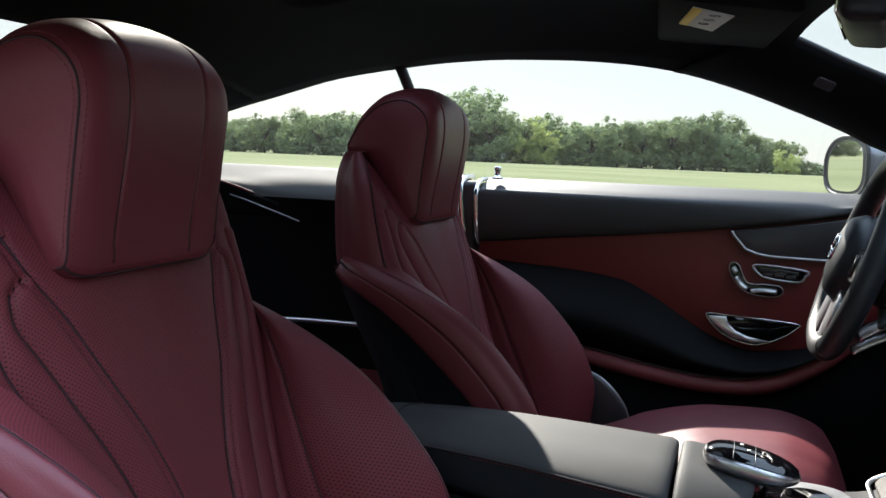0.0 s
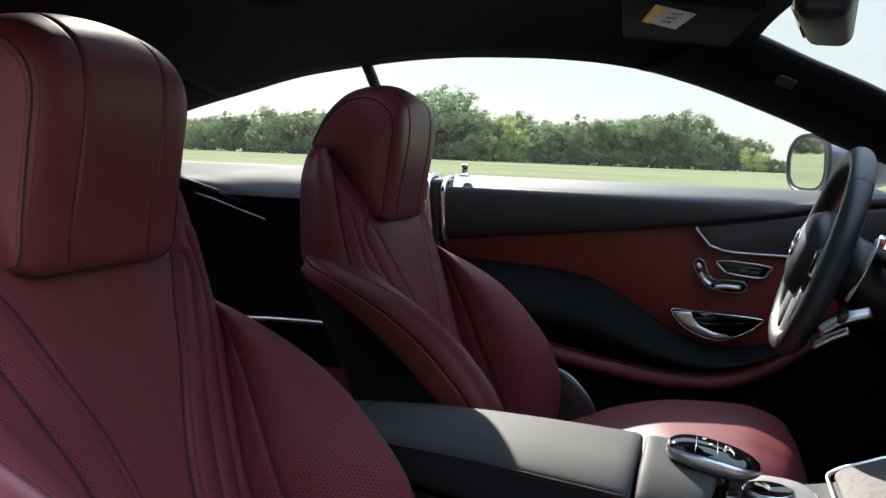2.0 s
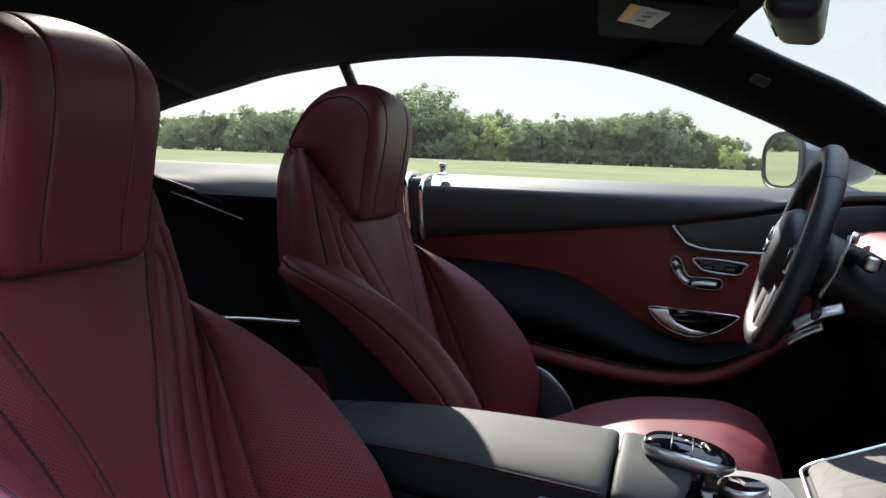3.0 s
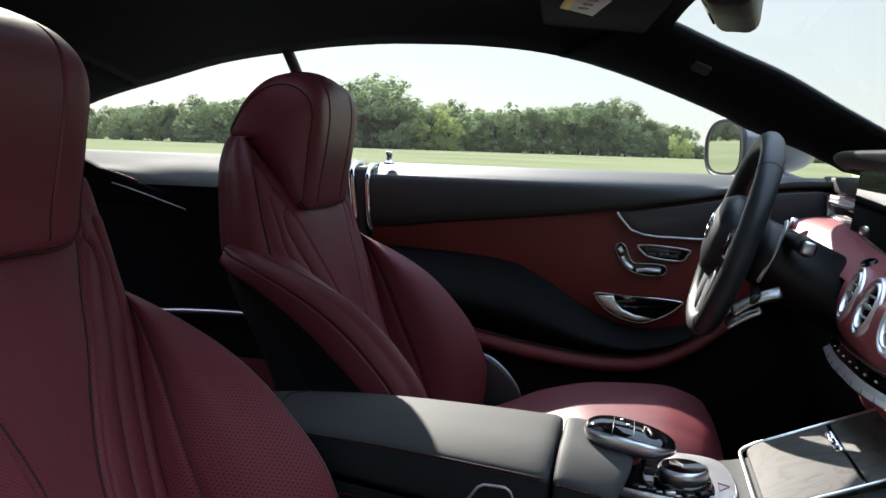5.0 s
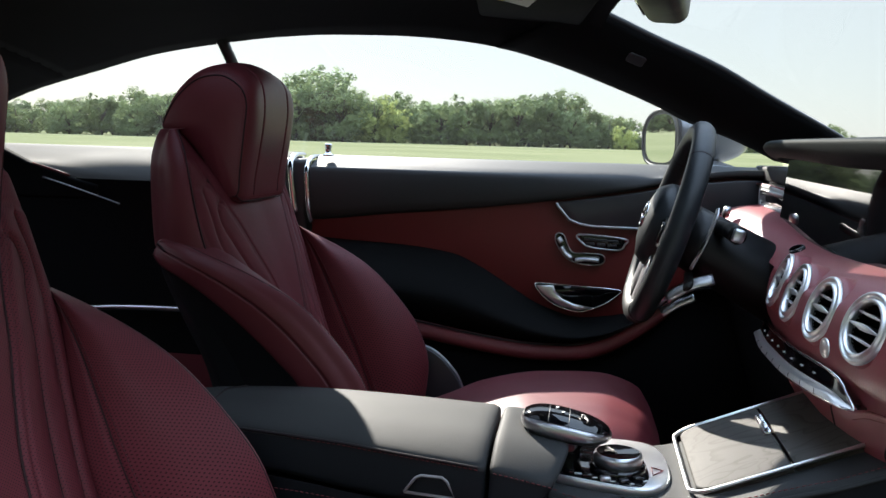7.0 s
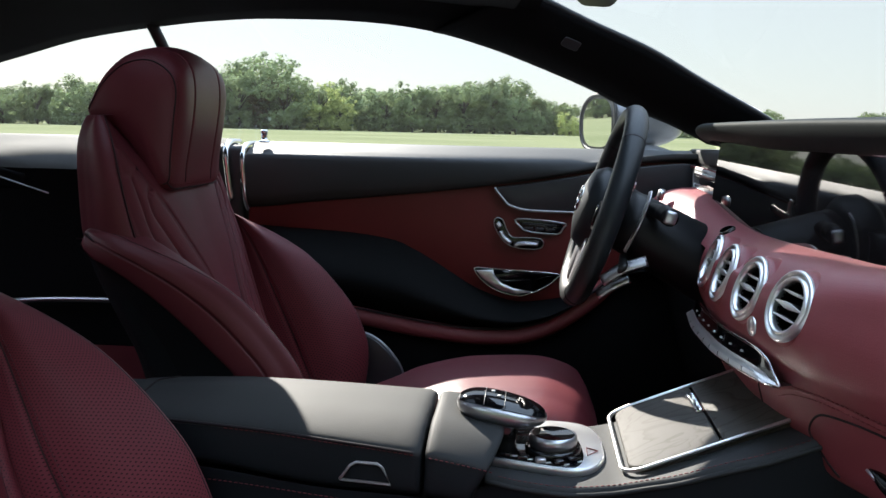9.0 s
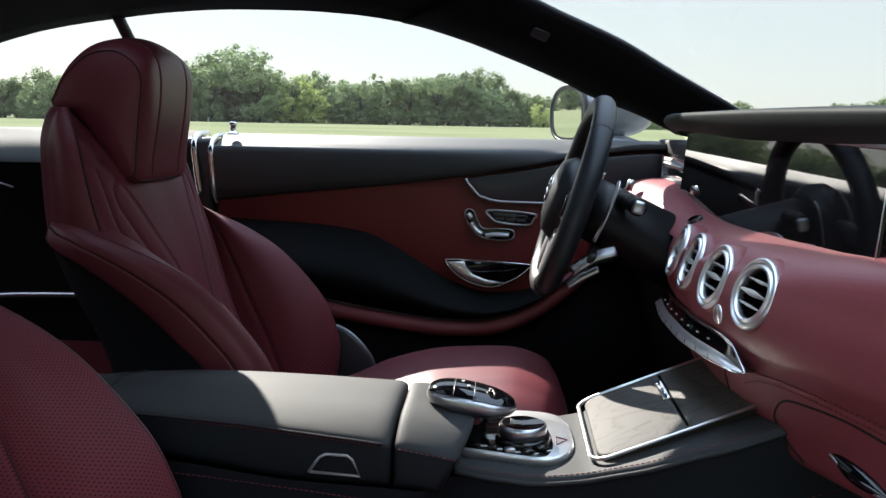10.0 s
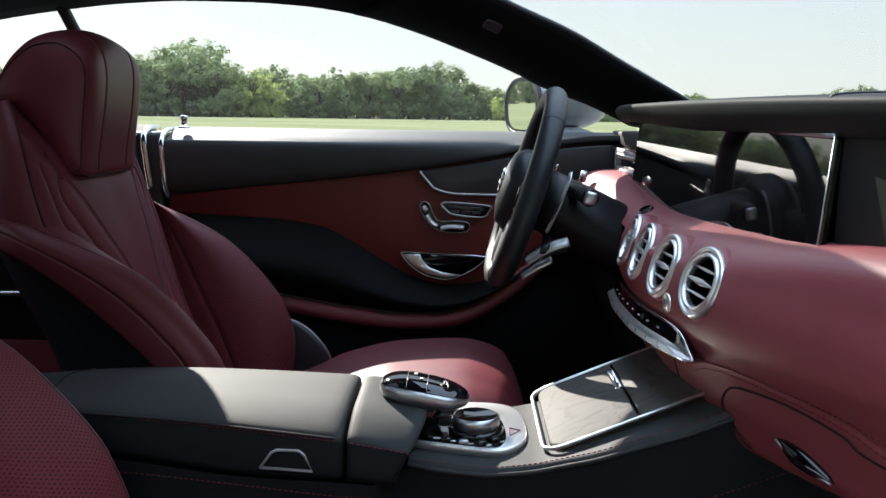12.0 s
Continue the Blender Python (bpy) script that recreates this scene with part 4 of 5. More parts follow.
thread([armrest_at(12, x) + Vector((0, -0.0005, 0.0004)) for x in steps(-0.39, 0.02, 60)], lid, thread_dark, 0.002)
thread([armrest_at(36, x) + Vector((0, 0.0, 0.0006)) for x in steps(-0.39, 0.02, 60)], lid, thread_dark, 0.0012)
thread([armrest_at(k, -0.325) + Vector((0, 0, 0.0004)) for k in range(12, 40)], lid, thread_dark, 0.0014)


stitches([armrest_at(11, x) + Vector((0, -0.001, 0.0008)) for x in steps(-0.2, 0.02, 30)], lid)
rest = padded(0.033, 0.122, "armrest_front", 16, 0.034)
stitches([armrest_at(11, x) + Vector((0, -0.001, 0.0008)) for x in steps(0.038, 0.108, 12)], rest)
# release catch: small trapezoid frame on the lid's side
catch = [(-0.062, 0.619), (-0.05, 0.636), (-0.043, 0.64), (-0.019, 0.6395), (-0.013, 0.635), (-0.004, 0.616)]
part("release_catch", tube([(x, -0.1195, z) for x, z in catch] + [(catch[0][0], -0.1195, catch[0][1])], 0.0017, 6), silver_trim, lid, "silver release catch")
def deck_z(x):
    return tab(x, [0.1, 0.18, 0.24, 0.29, 0.36, 0.46, 0.55], [0.618, 0.618, 0.624, 0.64, 0.668, 0.71, 0.748])


def deck_near(x):
    return tab(x, [0.1, 0.14, 0.19, 0.25, 0.31, 0.36, 0.4, 0.55], [-0.084, -0.098, -0.108, -0.111, -0.128, -0.137, -0.146, -0.15])


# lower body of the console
part("side_near", sheet(lambda x, v: (x, (-0.122 if x < 0.078 else deck_near(x) + 0.0005) + 0.012 * (1 - v), 0.28 + v * ((tab(x, [-0.45, -0.23, -0.08, 0.034, 0.1], [0.634, 0.626, 0.609, 0.604, 0.6]) if x < 0.09 else deck_z(x) - 0.009) - 0.28)), steps(-0.45, 0.6, 50), steps(0, 1, 12)), shaded_leather, console)
part("side_far", sheet(lambda x, v: (x, 0.09 + 0.03 * (x > 0.15), 0.28 + v * 0.33), steps(-0.45, 0.6, 20), steps(0, 1, 6)), black_plastic, console)
part("core", box((0.5, 0.19, 0.3), pose(-0.17, -0.01, 0.44), 0.01), black_plastic, console)
stitches([(x, -0.1225, tab(x, [-0.4, -0.22, -0.08, 0.05], [0.616, 0.611, 0.599, 0.588])) for x in steps(-0.4, 0.06, 20)], console)


def deck(u, x):
    y0, y1 = deck_near(x), tab(x, [0.1, 0.25, 0.55], [0.09, 0.118, 0.13])
    y = y0 + (y1 - y0) * u
    return (x, y, deck_z(x) - 0.007 * max(0.0, (0.03 - u) / 0.03) ** 2 - 0.016 * max(0.0, (u - 0.9) / 0.1) ** 2)


part("deck", sheet(deck, [0.5 - 0.5 * math.cos(math.pi * k / 50) for k in range(51)], steps(0.1, 0.55, 70)), black_leather, console, "black leather surround")
stitches([Vector(deck(0.03, x)) + Vector((0, 0, 0.0001)) for x in steps(0.115, 0.47, 60)], console)
stitches([(x, deck_near(x) + 0.001, 0.605 + 0.4 * (x - 0.42)) for x in steps(0.38, 0.55, 20)], console)
part("deck_edge", tube([Vector(deck(0.0, x)) for x in steps(0.1, 0.53, 40)], 0.003, 6), black_leather, console)
# control bay with bright surround
bay = [(p.x, p.y) for p in spline([(0.1, -0.05, 0), (0.13, -0.058, 0), (0.165, -0.0675, 0), (0.203, -0.074, 0), (0.226, -0.062, 0), (0.239, -0.03, 0), (0.24, 0.02, 0), (0.234, 0.062, 0), (0.216, 0.088, 0), (0.17, 0.095, 0), (0.1, 0.08, 0)], 6)]
bezel = part("control_bezel", slab(bay, 0.615, 0.6285, 0.003), bright_satin, console, "bright satin metal control surround")
inner = [(p.x, p.y) for p in spline([(0.1, -0.047, 0), (0.13, -0.055, 0), (0.165, -0.0645, 0), (0.198, -0.0705, 0), (0.209, -0.058, 0), (0.2145, -0.03, 0), (0.212, 0.012, 0), (0.204, 0.045, 0), (0.18, 0.06, 0), (0.1, 0.06, 0)], 6)]
part("control_plate", slab(inner, 0.62, 0.6292, 0.001), gloss_black, bezel, "glossy black control plate")
dial_at = Vector((0.178, -0.018, 0.629))
dial = part("rotary_dial", lathe([(0.028, 0.0), (0.028, 0.005), (0.026, 0.008), (0.0285, 0.01), (0.0295, 0.016), (0.028, 0.0205), (0.0255, 0.0215)], 40, Matrix.Translation(dial_at)), satin, console, "satin metal rotary dial")
part("dial_top", lathe([(0.0255, 0.0215), (0.018, 0.02), (0.0001, 0.019)], 40, Matrix.Translation(dial_at)), gloss_black, dial)
part("dial_ring", lathe([(0.033, -0.001), (0.034, 0.004), (0.031, 0.007), (0.028, 0.007)], 40, Matrix.Translation(dial_at)), gloss_black, dial)
for k, (x, y) in enumerate(((0.122, -0.042), (0.142, -0.05), (0.163, -0.057), (0.184, -0.06), (0.2, -0.048))):
    part("button", box((0.012, 0.01, 0.006), pose(x, y, 0.6305, 0, 0, 10 * k - 10), 0.0015), satin if k == 2 else gloss_black, bezel)
    part("symbol", box((0.006, 0.0022, 0.001), pose(x + 0.009, y - 0.004, 0.6297, 0, 0, 10 * k), 0.0), symbol_white, bezel)
part("symbol", box((0.016, 0.003, 0.001), pose(0.13, -0.045, 0.6297)), symbol_white, bezel)
tri = [Vector((0.219, -0.03, 0.6292)), Vector((0.232, -0.012, 0.6292)), Vector((0.219, -0.004, 0.6292))]
part("hazard_symbol", tube(tri, 0.0008, 4, True), thread_red, bezel, "red triangle outline")
# palm rest with touch surface
palm_m = pose(0.1135, 0.0, 0.671, 0, 7, 0)


def palm(u, v, grow=1.0):
    # long rounded body: u round, v along
    x = -0.055 + 0.112 * v
    w = 0.037 * math.sqrt(max(0.0, 1 - abs(2 * v - 1) ** 3.2)) * grow
    h = 0.0195 * math.sqrt(max(0.0, 1 - abs(2 * v - 1) ** 2.4)) * grow * (1.12 - 0.3 * v)
    c, s = math.cos(u), math.sin(u)
    return palm_m @ Vector((x, w * math.copysign(abs(c) ** 0.8, c), h * math.copysign(abs(s) ** 0.9, s) * (0.85 if s > 0 else 0.95) + 0.003 * (1 - v)))


turn = [2 * math.pi * k / 36 for k in range(36)]
palm_rest = part("palm_rest", sheet(lambda u, v: palm(u, v), turn, [0.5 - 0.5 * math.cos(math.pi * k / 30) for k in range(31)], loop=True), satin, console, "satin metal palm rest with black touch surface")
part("touch_surface", sheet(lambda u, v: palm(0.5 + (math.pi - 1.0) * u, 0.03 + 0.94 * v, 1.02) + Vector((0, 0, 0.0012)), steps(0, 1, 16), [0.5 - 0.5 * math.cos(math.pi * k / 24) for k in range(25)]), gloss_black, palm_rest, "glossy black touch surface")
for v in (0.3, 0.52):
    part("key_gap", tube([palm(a, v, 1.03) + Vector((0, 0, 0.001)) for a in steps(0.4, math.pi - 0.4, 12)], 0.0006, 4), grey_trim, palm_rest)
for k, v in enumerate((0.38, 0.45)):
    part("symbol", box((0.004, 0.005, 0.0006), Matrix.Translation(palm(1.5 + 0.25 * k, v, 1.03) + Vector((0, 0, 0.0018)))), symbol_white, palm_rest)
part("palm_stem", box((0.045, 0.04, 0.05), pose(0.112, 0.004, 0.645, 0, 12, 0), 0.01, 3), gloss_black, palm_rest)
# wooden lid, split by a dark gap, with a bright frame and a polished grip
slope = math.atan2(0.742 - 0.647, 0.17)
lid_m = Matrix.Translation((0.262, 0, 0.626)) @ Matrix.Rotation(-0.398, 4, "Y")


def wood_outline(a, b, r0, grow=0.0):
    y0, y1 = -0.09 - grow, 0.118 + grow
    a, b = a - grow, b + grow
    if r0:
        pts = [(b, y0), (b, y1)] + [(a + r0 - r0 * math.sin(t), y1 - r0 + r0 * math.cos(t)) for t in steps(0, math.pi / 2, 6)] + [(a + r0 - r0 * math.cos(t), y0 + r0 - r0 * math.sin(t)) for t in steps(0, math.pi / 2, 6)]
    else:
        pts = [(a, y0), (b, y0), (b, y1), (a, y1)]
    return pts


front_lid = part("wood_lid", slab(wood_outline(0.004, 0.109, 0.022), 0.0, 0.011, 0.0025, lid_m), wood, console, "open-pored grey wood lid")
part("wood_panel", slab(wood_outline(0.112, 0.26, 0.0), 0.0, 0.0105, 0.0012, lid_m), wood, console, "open-pored grey wood panel")
path = [lid_m @ Vector((x, y, 0.0095)) for x, y in wood_outline(0.0, 0.26, 0.024, 0.004)[1:]] + [lid_m @ Vector((0.264, -0.094, 0.0095))]
part("lid_frame", tube(path, 0.0028, 8, flat=0.8), bright_satin, console, "bright metal frame")
grip = part("lid_grip", joined(*(box((0.011, 0.0085, 0.008), lid_m @ pose(0.105, 0.072 - 0.0085 * k, 0.0125, 0, 0, 12 * ((k % 3) - 1)), 0.003) for k in range(8))), chrome, front_lid, "faceted chrome grip")

# ---- dashboard ----
dash = thing("dashboard", (0.6, 0.0, 0.3), "dashboard with dark red leather body and black leather top", "dashboard")
PLAN_Y = [-0.8, -0.6, -0.45, -0.36, -0.3, -0.22, -0.15, -0.05, 0.05, 0.15, 0.3, 0.5, 0.8]
PLAN_X = [0.63, 0.59, 0.545, 0.505, 0.475, 0.436, 0.408, 0.387, 0.379, 0.38, 0.39, 0.38, 0.35]


def plan(y):
    return tab(y, PLAN_Y, PLAN_X)


def dash_section(y):
    """The red body's outline from under the screen, over its brow and down to the knees: (dx, z) from the plan line."""
    top = tab(y, [-0.5, -0.28, -0.13, 0.2, 0.32, 0.42, 0.5, 0.7], [0.912, 0.9, 0.884, 0.873, 0.88, 0.893, 0.902, 0.905])
    return [(0.14, top + 0.003), (0.085, top + 0.002), (0.046, top - 0.005), (0.02, top - 0.024), (0.009, 0.842), (0.003, 0.815), (0.004, 0.785), (0.012, 0.765), (0.024, 0.742), (0.037, 0.70), (0.052, 0.666), (0.11, 0.65)]


def dash_seam(y):
    """Where the stitched seam above the glovebox runs on the body."""
    return tab(y, [-0.74, -0.5, -0.33, -0.3, -0.25, -0.18, -0.12, -0.06], [44.0, 43.0, 41.0, 39.6, 38.3, 37.5, 39.0, 41.2])


def dash_at(u, y):
    pts = spline([(a, b, 0) for a, b in dash_section(y)], 5)
    i = min(int(u), len(pts) - 2)
    p = pts[i].lerp(pts[i + 1], u - i)
    groove = 0.003 * math.exp(-(((u - dash_seam(y)) / 0.6) ** 2)) if y < 0.0 else 0.0
    return Vector((plan(y) + p.x + groove, y, p.y))


def dash_normal(u, y):
    a = dash_at(u + 0.3, y) - dash_at(u - 0.3, y)
    b = dash_at(u, y + 0.01) - dash_at(u, y - 0.01)
    n = a.cross(b).normalized()
    return n if n.x < 0 else -n


VENT_Y = (0.188, 0.086, -0.023, -0.123)
skin = sheet(dash_at, steps(0, 55, 166), steps(-0.74, 0.27, 220))
bores = [dash_at(20.8, y) for y in VENT_Y]
bmesh.ops.delete(skin, geom=[v for v in skin.verts if any((v.co - c).length < 0.0325 for c in bores)], context="VERTS")
body = part("body", skin, lit_red_leather, dash, "dark red leather dashboard body")
for d in (-0.9, 0.9):
    stitches([dash_at(dash_seam(y) + d, y) + dash_normal(dash_seam(y) + d, y) * 0.0005 for y in steps(-0.74, -0.08, 80)], body, r=0.0006, mat=thread_red)
thread([dash_at(dash_seam(y), y) + dash_normal(dash_seam(y), y) * -0.0008 for y in steps(-0.74, -0.06, 80)], body, thread_dark, 0.0008)
thread([dash_at(u, y) + dash_normal(u, y) * 0.0003 for u, y in zip(steps(41.0, 50, 14), steps(-0.02, -0.02, 14))], body, thread_dark, 0.0012)
body_left = part("body_left", sheet(lambda u, y: dash_at(u, y), steps(0, 19, 40), steps(0.265, 0.7, 30)), lit_red_leather, dash, "dark red leather beside the steering column")
part("body_flank", sheet(lambda u, k: dash_at(u, 0.269) + Vector((0.17 * k * k, 0.018 * math.sin(1.57 * k), 0)), steps(6, 55, 60), steps(0, 1, 10)), lit_red_leather, dash, "dark red leather turning in beside the steering column")
part("light_switch", lathe([(0.0001, 0.0), (0.011, 0.0), (0.011, 0.008), (0.009, 0.011), (0.0001, 0.011)], 24, frame_of((0.384, 0.606, 0.897), (0, -1, 0), (0.2, 0, 1))), satin, dash, "satin light switch knob")
part("knee_panel", sheet(lambda y, v: (plan(y) + 0.05 + 0.1 * v * v, y, 0.86 - 0.42 * v), steps(0.262, 0.84, 20), steps(0, 1, 8)), lining, dash, "black panel under the steering column")
part("bulkhead", box((0.02, 0.4, 0.5), pose(0.535, 0.3, 0.6), 0.004), lining, dash)
pocket = facing(dash_at(10.5, 0.285) + dash_normal(10.5, 0.285) * 0.0008, dash_normal(10.5, 0.285)) @ Matrix.Diagonal((1.7, 1.0, 1, 1))
part("key_slot", lathe([(0.0115, -0.003), (0.0115, 0.0006), (0.0102, 0.0014), (0.009, 0.0008), (0.0001, 0.0008)], 24, pocket), gloss_black, dash, "small oval black slot beside the column")
# black leather top
COWL = [(0.016, 0.989), (0.006, 0.994), (-0.006, 1.014), (0.006, 1.0225), (0.1, 1.022), (0.22, 1.0), (0.36, 0.96)]


def cowl_x(y):
    return tab(y, [-0.75, -0.5, -0.31, -0.226, 0.0, 0.3, 0.48, 0.53, 0.56], [0.62, 0.555, 0.512, 0.496, 0.468, 0.443, 0.426, 0.43, 0.455])


def cowl(u, y):
    pts = spline([(a, b, 0) for a, b in COWL], 5)
    p = pts[int(u)]
    end = max(0.0, (y - 0.47) / 0.09)
    lip = 0.013 * max(0.0, min(1.0, (y - 0.2) / 0.33)) * max(0.0, (1.02 - p.y) / 0.03) if u < 15 else 0.0
    return Vector((cowl_x(y) + p.x, y, p.y + lip - 0.012 * end * end - 0.004 * (y / 0.5) ** 2 + 0.007))


top = part("cowl", sheet(cowl, range(31), steps(-0.75, 0.56, 80)), cowl_leather, dash, "black leather dashboard top")
thick(top, 0.006)
stitches([cowl(9, y) + Vector((0, 0, 0.004)) for y in steps(-0.74, -0.25, 50)], top, r=0.0006)
thread([cowl(k, -0.226) + Vector((0, 0, 0.0036)) for k in range(4, 30)], top, black_plastic, 0.0016)
part("dash_end", box((0.34, 0.34, 0.03), pose(0.64, 0.7, 0.964, 0, 0, 0), 0.006), black_leather, dash)
# wide screen under the top
S_A, S_B = Vector((0.46, 0.49, 1.003)), Vector((0.506, -0.214, 0.992))
rec = Vector((-0.012, 0, -0.14))
screen = part("display", sheet(lambda u, v: S_A.lerp(S_B, u) + rec * v, steps(0, 1, 2), steps(0, 1, 2)), screen_glass, dash, "wide glossy black display, switched off", True)
thick(screen, 0.008, 0.002)
part("display_frame", joined(tube([S_A + Vector((-0.005, 0, 0.002)), S_B + Vector((-0.005, 0, 0.002))], 0.003, 6), tube([S_B + Vector((-0.006, -0.002, 0.002)), S_B + rec + Vector((-0.006, -0.002, 0))], 0.0009, 6)), satin, screen, "thin bright frame")
part("screen_back", sheet(lambda u, v: S_A.lerp(S_B, u * 1.0) + rec * v + Vector((0.02, 0, 0.003)), steps(-0.08, 1.02, 20), steps(-0.1, 1.2, 4)), black_plastic, dash)
part("end_panel", sheet(lambda u, v: Vector((0.509 + 0.16 * u, -0.211 - 0.5 * u, 1.0 - 0.13 * v)), steps(0, 1, 16), steps(0, 1, 4)), black_plastic, dash)
# round vents
for y in VENT_Y:
    n = dash_normal(20.8, y)
    at = dash_at(20.8, y) - n * 0.003
    m = facing(at + n * 0.001, n)
    vent = part("air_vent", lathe([(0.0388, -0.008), (0.0393, -0.0005), (0.0384, 0.002), (0.0366, 0.0034), (0.0348, 0.0026), (0.0337, -0.0006), (0.0326, -0.001), (0.0314, 0.0026), (0.0298, 0.0044), (0.0282, 0.0036), (0.027, 0.0004), (0.0266, -0.006)], 48, m), bright_satin, dash, "round chrome air vent")
    part("collar", lathe([(0.0445, -0.022), (0.0425, -0.01), (0.0408, -0.003), (0.0385, -0.001)], 48, m), lit_red_leather, vent, "red leather swelling round the vent")
    part("vent_hole", lathe([(0.0267, -0.004), (0.0262, -0.028), (0.0001, -0.03)], 32, m), lining, vent, "black bore of the vent")
    for k, h in enumerate((-0.0135, 0.0, 0.0135)):
        wdt = math.sqrt(0.0262**2 - h * h)
        blade = [(-wdt, 0.0008), (-0.004, 0.0016 if k != 1 else 0.0034), (0.004, 0.0016 if k != 1 else 0.0034), (wdt, 0.0008), (wdt, -0.0008), (0.004, -0.0016 if k != 1 else -0.0034), (-0.004, -0.0016 if k != 1 else -0.0034), (-wdt, -0.0008)]
        part("vane", slab(blade[::-1], -0.012, -0.0015 if k != 1 else 0.001, 0.0005, m @ Matrix.Translation((0, h, 0))), dark_plastic, vent, "black vane with a bright front edge")
        part("vane_edge", slab(blade[::-1], 0.0, 0.0014, 0.0004, m @ Matrix.Translation((0, h, -0.0013 if k != 1 else 0.0012))), bright_satin, vent)
at, n = dash_at(27.2, -0.06), dash_normal(27.2, -0.06)
start_button = part("start_button", lathe([(0.0112, -0.004), (0.0112, 0.0002), (0.0102, 0.0012), (0.0094, 0.0002), (0.0084, 0.0), (0.0078, 0.0009), (0.0001, 0.0012)], 28, facing(at + n * 0.001, n)), bright_satin, dash, "round satin start button")
# climate bar: a ledge standing off the body, a black strip above a bright bar of keys
def clim(t, k):
    """Along the bar (t from its near end), and across it: 0 upper rim, 1 where the black strip meets the keys, 2 the ledge's edge, 3 its lower lip, 4 back under the body."""
    y0 = (-0.122, -0.118, -0.135, -0.143, -0.132)[k]
    y = y0 + (0.262 - y0) * t
    up = tab(y, [-0.125, -0.105, -0.07, 0.02, 0.2, 0.27], [0.762, 0.776, 0.7815, 0.779, 0.772, 0.767])
    low = tab(y, [-0.145, -0.088, -0.02, 0.076, 0.204, 0.27], [0.7555, 0.7535, 0.7495, 0.746, 0.743, 0.746])
    dx, dz = ((0.001, 0.0), (-0.004, 0.6), (-0.0105, 0.82), (-0.0095, 1.02), (0.024, 1.12))[k]
    return Vector((plan(y) + dx, y, up + (low - up) * dz))


def clim_at(u, t):
    tip = Vector((plan(-0.14) - 0.004, -0.142, 0.7575))
    k = max(0.0, 1 - t / 0.05) ** 2
    return curve_at([clim(t, k) for k in range(5)], u).lerp(tip, k)


climate = part("climate_panel", sheet(lambda u, t: clim_at(u, t) - Vector((0, 0, 0.0012)), steps(0, 1.02, 8), steps(0, 1, 60)), gloss_black, dash, "glossy black climate panel with white symbols")
keys = part("climate_keys", sheet(clim_at, steps(1, 4, 26), steps(0, 1, 60)), bright_satin, climate, "bright satin key bar")
part("climate_rim", joined(tube([clim_at(0, t) for t in steps(0, 1, 60)], 0.0022, 6), tube([clim_at(3, t) for t in steps(0, 1, 60)], 0.0016, 6)), chrome, climate, "chrome rim")
letters = bpy.data.curves.new("letters", "FONT")
letters.body, letters.size, letters.extrude = "AUTO", 0.0058, 0.0002
letters.materials.append(symbol_white)
auto_mark = new("letters", letters)
auto_mark.parent = climate
auto_mark.matrix_basis = frame_of(clim_at(0.72, 0.118) + Vector((-0.0012, 0, 0.0006)) - dash.location, (0, -1, 0), (0.5, 0, 0.85))
for k in range(1, 9):
    t = 0.09 + 0.1 * k
    for d in (-0.006, 0.006):
        part("symbol", box((0.0005, 0.003 if d < 0 else 0.0018, 0.0024), Matrix.Translation(clim_at(0.55, t + d) + Vector((-0.0004, 0, -0.0006))) @ pose(0, 0, 0, 0, 40, 0)), symbol_white, climate)
    part("key_gap", tube([clim_at(u, t - 0.03) + Vector((-0.0002, 0, 0.0002)) for u in (1.95, 2.3, 2.7, 3.0)], 0.0005, 4), black_plastic, climate)
# glove box
GLOVE = [(45.5, -0.72), (44.3, -0.5), (42.8, -0.324), (41.2, -0.29), (40.0, -0.24), (40.2, -0.19), (41.0, -0.16), (43.2, -0.137), (45.0, -0.138), (48.5, -0.17)]
line = [dash_at(p.x, p.y) + dash_normal(p.x, p.y) * 0.0004 for p in spline([(a, b, 0) for a, b in GLOVE], 10)]
part("glovebox_gap", tube(line, 0.0013, 6), thread_dark, dash, "shadow gap round the glovebox lid")
hand = [dash_at(u, y) + dash_normal(u, y) * 0.003 for u, y in ((44.6, -0.216), (45.8, -0.242), (47.4, -0.272))]
handle = part("glovebox_handle", tube(spline(hand, 6), [0.001 + 0.009 * math.sin(math.pi * k / 12) for k in range(13)], 10, flat=0.5), gloss_black, dash, "black glovebox handle with bright edge")
part("handle_edge", tube([p + Vector((-0.003, -0.001, -0.006 * math.sin(math.pi * k / 12))) for k, p in enumerate(spline(hand, 6))], 0.0014, 6), satin, handle)
# side vent at the door and trim below the top
vent_left = part("side_vent", box((0.03, 0.25, 0.05), pose(0.4745, 0.62, 0.92, 0, 0, 1), 0.004, 3), silver_trim, dash, "rectangular side vent in a bright frame")
part("frame", tube([(0.4575, y, z) for y, z in ((0.53, 0.934), (0.71, 0.936), (0.72, 0.93), (0.72, 0.912), (0.71, 0.906), (0.53, 0.907))], 0.0028, 6), silver_trim, vent_left)
part("vent_slot", box((0.03, 0.19, 0.018), pose(0.4725, 0.62, 0.9215, 0, 0, 1), 0.004), gloss_black, vent_left)
part("end_trim", box((0.3, 0.39, 0.1), pose(0.625, 0.675, 0.908, 0, 0, 2), 0.01), black_plastic, dash, "dark grey trim between door and display")
part("trim_line", tube([(0.463, 0.49, 0.944), (0.466, 0.68, 0.944), (0.455, 0.8, 0.945)], 0.003, 6), lit_red_leather, dash)

